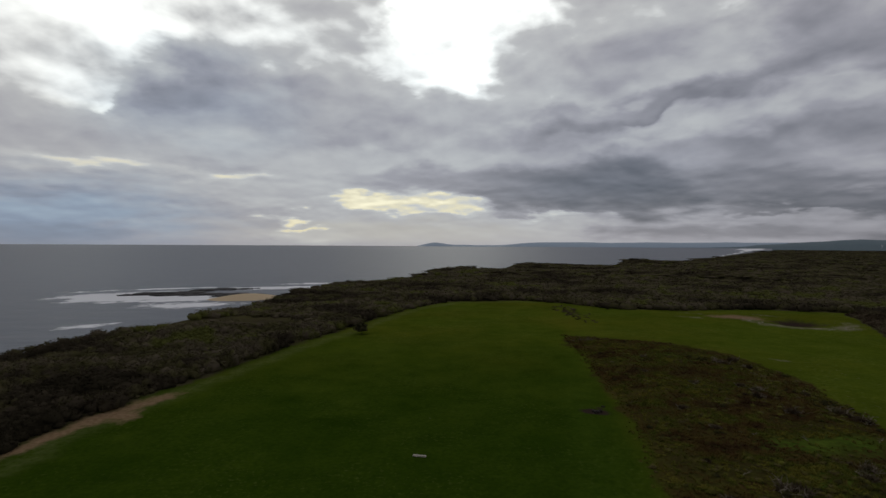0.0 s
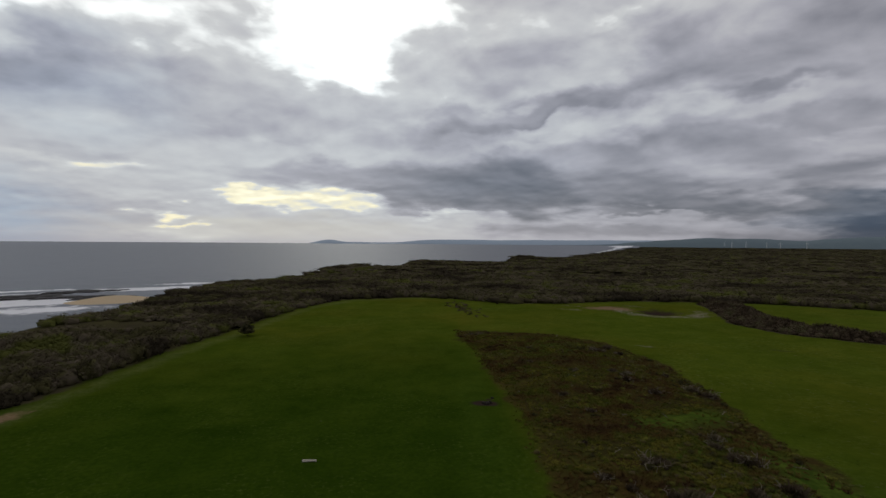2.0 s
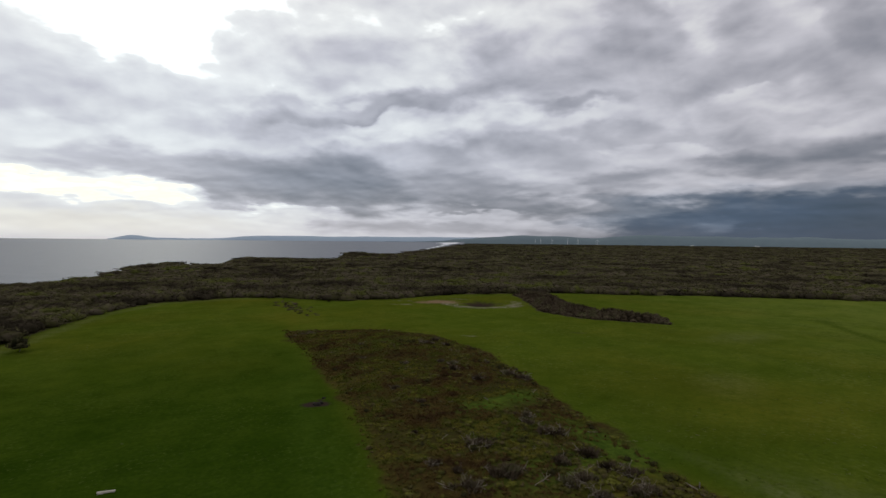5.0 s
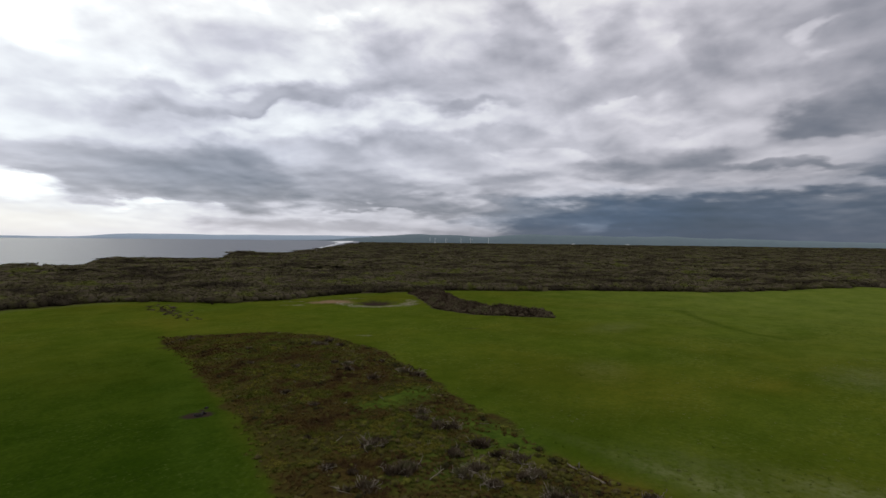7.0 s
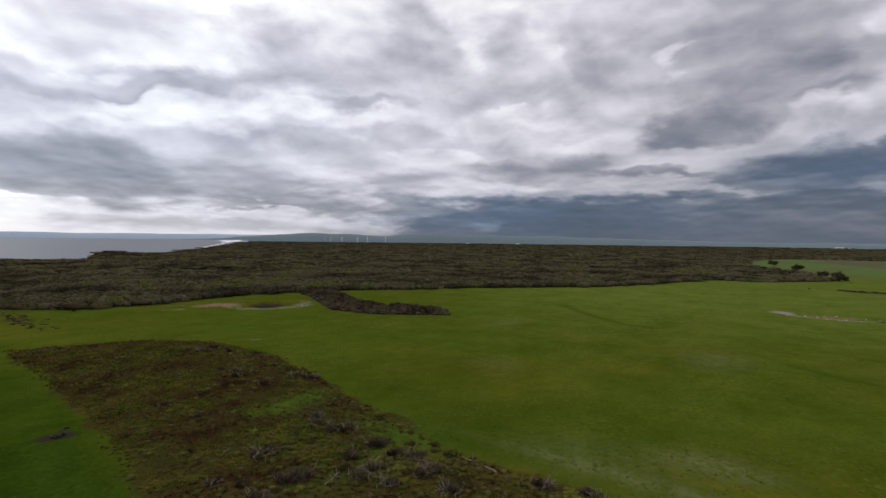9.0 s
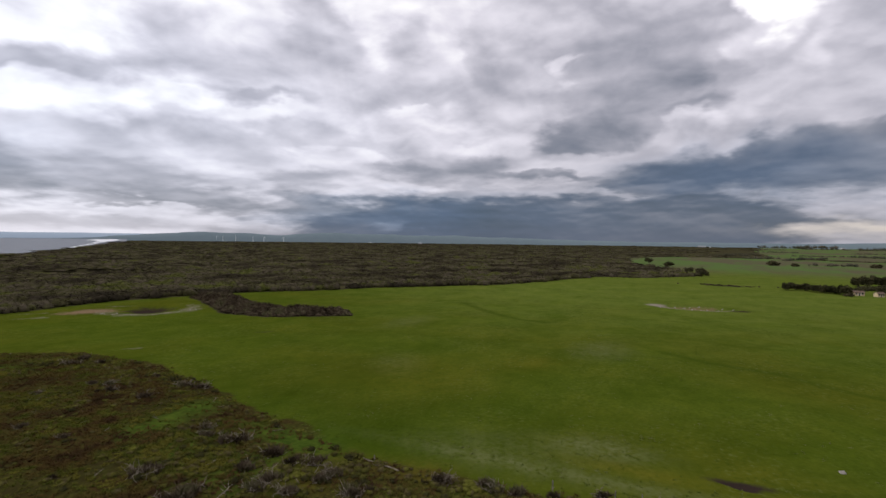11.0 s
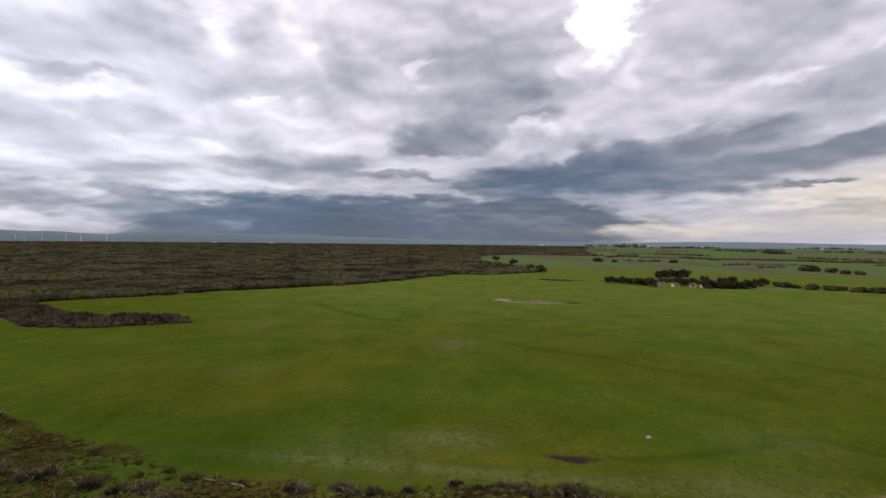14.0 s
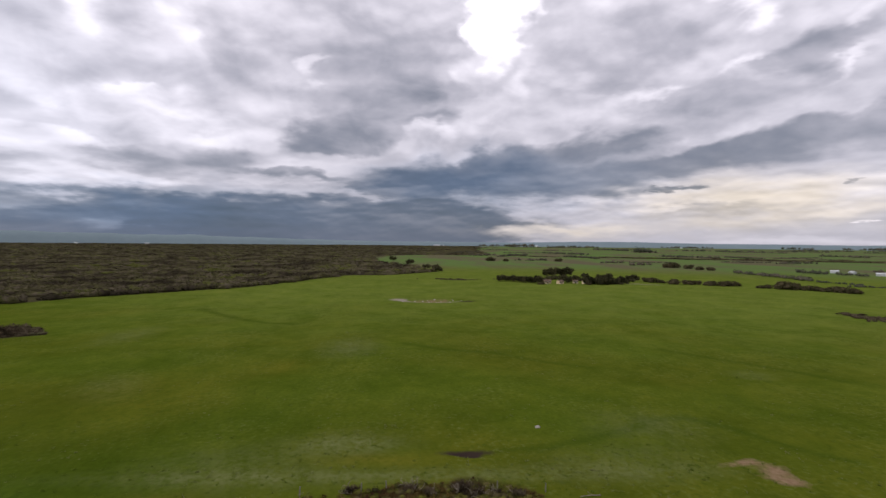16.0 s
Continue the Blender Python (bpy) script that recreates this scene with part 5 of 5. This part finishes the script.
def house(label, long, deep, eaves, x, y, turn, wall, roof, group, category="house", name="house"):
    ob = thing(name, label, category, group)
    bm = bmesh.new()
    l, d, top = long / 2, deep / 2, eaves + deep * 0.26
    vs = [bm.verts.new(p) for p in ((-l, -d, -0.3), (l, -d, -0.3), (l, d, -0.3), (-l, d, -0.3), (-l, -d, eaves), (l, -d, eaves), (l, d, eaves), (-l, d, eaves), (-l, 0, top), (l, 0, top))]
    for f in ((0, 1, 5, 4), (2, 3, 7, 6), (1, 2, 6, 9, 5), (3, 0, 4, 8, 7), (3, 2, 1, 0), (4, 5, 9, 8), (6, 7, 8, 9)):
        bm.faces.new([vs[q] for q in f])
    part("wall", bm, wall, ob)
    for s in (-1, 1):
        bm = bmesh.new()
        low = (s * (d + 0.5), eaves - 0.26)
        a = [(x0, y0, z0 + t) for t in (0.05, 0.2) for x0 in (-l - 0.4, l + 0.4) for y0, z0 in (low, (0, top))]
        v = [bm.verts.new(p) for p in a]
        for f in ((0, 1, 3, 2), (4, 6, 7, 5), (0, 2, 6, 4), (1, 5, 7, 3), (0, 4, 5, 1), (2, 3, 7, 6)):
            bm.faces.new([v[q] for q in f])
        part("roof", bm, roof, ob)
    for k in range(3):
        c, low = (k - 1) * long * 0.3, 0.9 if k != 1 else 0.0
        bm = bmesh.new()
        for x0, x1, z0, z1 in ((-0.66, -0.56, low, 2.1), (0.56, 0.66, low, 2.1), (-0.66, 0.66, 2.1, 2.2), (-0.66, 0.66, low - 0.1, low)):
            box(bm, c + x0, c + x1, -d - 0.07, -d + 0.03, z0, z1)
        opening = part("window" if k != 1 else "door", bm, WHITE, ob)
        bm = bmesh.new()
        box(bm, c - 0.56, c + 0.56, -d - 0.03, -d + 0.02, low, 2.1)
        part("pane" if k != 1 else "leaf", bm, GLASS if k != 1 else BARK, opening)
    return place(ob, x, y, turn)


house("cream farmhouse with a brown roof among windbreak trees", 6.5, 4, 2.4, 463.8, -117.9, -80, CREAM, ROOF, "farmhouses")
house("cream farmhouse with a brown roof among windbreak trees", 5.5, 3.5, 2.3, 457.9, -128.4, -60, CREAM, ROOF, "farmhouses")
house("small cream outbuilding among windbreak trees", 4.5, 3.2, 2.2, 462.5, -143.8, -95, CREAM, ROOF, "farmhouses", "shed", "shed")
house("small cream outbuilding among windbreak trees", 4, 3, 2.5, 457.4, -150.9, -75, CREAM, ROOF, "farmhouses", "shed", "shed")
house("white farm shed among far trees", 9, 5, 2.6, 659, -559, 43, TIN, TIN, "far farm sheds", "shed", "shed")
house("white farm shed among far trees", 8, 5, 2.6, 635, -563, 173, TIN, TIN, "far farm sheds", "shed", "shed")
house("white farm shed among far trees", 10, 5, 2.6, 602, -571, 41, TIN, TIN, "far farm sheds", "shed", "shed")
house("white farm shed among far trees", 40, 16, 8, 4497, -165, 96, TIN, TIN, "far farm sheds", "shed", "shed")
house("white farm shed among far trees", 40, 18, 8, 4498, -142, 149, TIN, TIN, "far farm sheds", "shed", "shed")
house("white farm shed among far trees", 34, 14, 7, 4495, -213, 177, TIN, TIN, "far farm sheds", "shed", "shed")
house("white farm shed among far trees", 36, 14, 7, 4382, -1025, 127, TIN, TIN, "far farm sheds", "shed", "shed")
house("white farm shed among far trees", 40, 16, 8, 3980, -2100, 150, TIN, TIN, "far farm sheds", "shed", "shed")
house("white farm shed among far trees", 30, 12, 6, 3765, 2465, 70, TIN, TIN, "far farm sheds", "shed", "shed")
house("white farm shed among far trees", 30, 12, 6, 3987, 2086, 135, TIN, TIN, "far farm sheds", "shed", "shed")


# ---------------------------------------------------------------- wind turbines on the far hills
def wind_turbine():
    ob = thing("wind_turbine", "white three-bladed wind turbine on the far plain", "wind turbine", "wind turbines")
    bm = bmesh.new()
    tube(bm, [Vector((0, 0, -4)), Vector((0, 0, 25)), Vector((0, 0, 56))], (2.2, 1.8, 1.2), 10)
    part("tower", bm, WHITE, ob)
    bm = bmesh.new()
    box(bm, -1.6, 1.6, -2.5, 5, 55, 58.5, 0.4)
    part("nacelle", bm, WHITE, ob)
    bm = bmesh.new()
    tube(bm, [Vector((0, -4.6, 57)), Vector((0, -3.4, 57)), Vector((0, -2.2, 57))], (0.5, 1.4, 1.6), 8)
    hub = part("hub", bm, WHITE, ob)
    for k in range(3):
        a = radians(90 + 120 * k)
        way, flat = Vector((math.cos(a), 0, math.sin(a))), Vector((-math.sin(a), 0, math.cos(a)))
        bm = bmesh.new()
        rows = []
        for t, w in ((1, 1.0), (6, 1.9), (16, 1.3), (29, 0.4)):
            c = Vector((0, -3.4, 57)) + way * t
            rows.append([bm.verts.new(c + flat * u * w + Vector((0, v * 0.25 * w, 0))) for u, v in ((-0.4, 0), (0, -1), (0.6, 0), (0, 1))])
        for p, q in zip(rows[:-1], rows[1:]):
            for i in range(4):
                bm.faces.new((p[i], p[(i + 1) % 4], q[(i + 1) % 4], q[i]))
        bm.faces.new(rows[0][::-1])
        bm.faces.new(rows[-1])
        part("blade", bm, WHITE, hub)
    return ob


first_turbine = wind_turbine()
for k, (az, dist) in enumerate(((47.5, 4480), (45.5, 4560), (44.4, 4620), (42.7, 4700), (41.5, 4720), (40.9, 4750), (39.6, 4800))):
    x, y = dist * math.sin(radians(az)), dist * math.cos(radians(az))
    if k == 0:
        place(first_turbine, x, y, -az + 25, 0.0, 0.72)
    else:
        again(first_turbine, x, y, -az + 25 + 9 * k, 0.72)
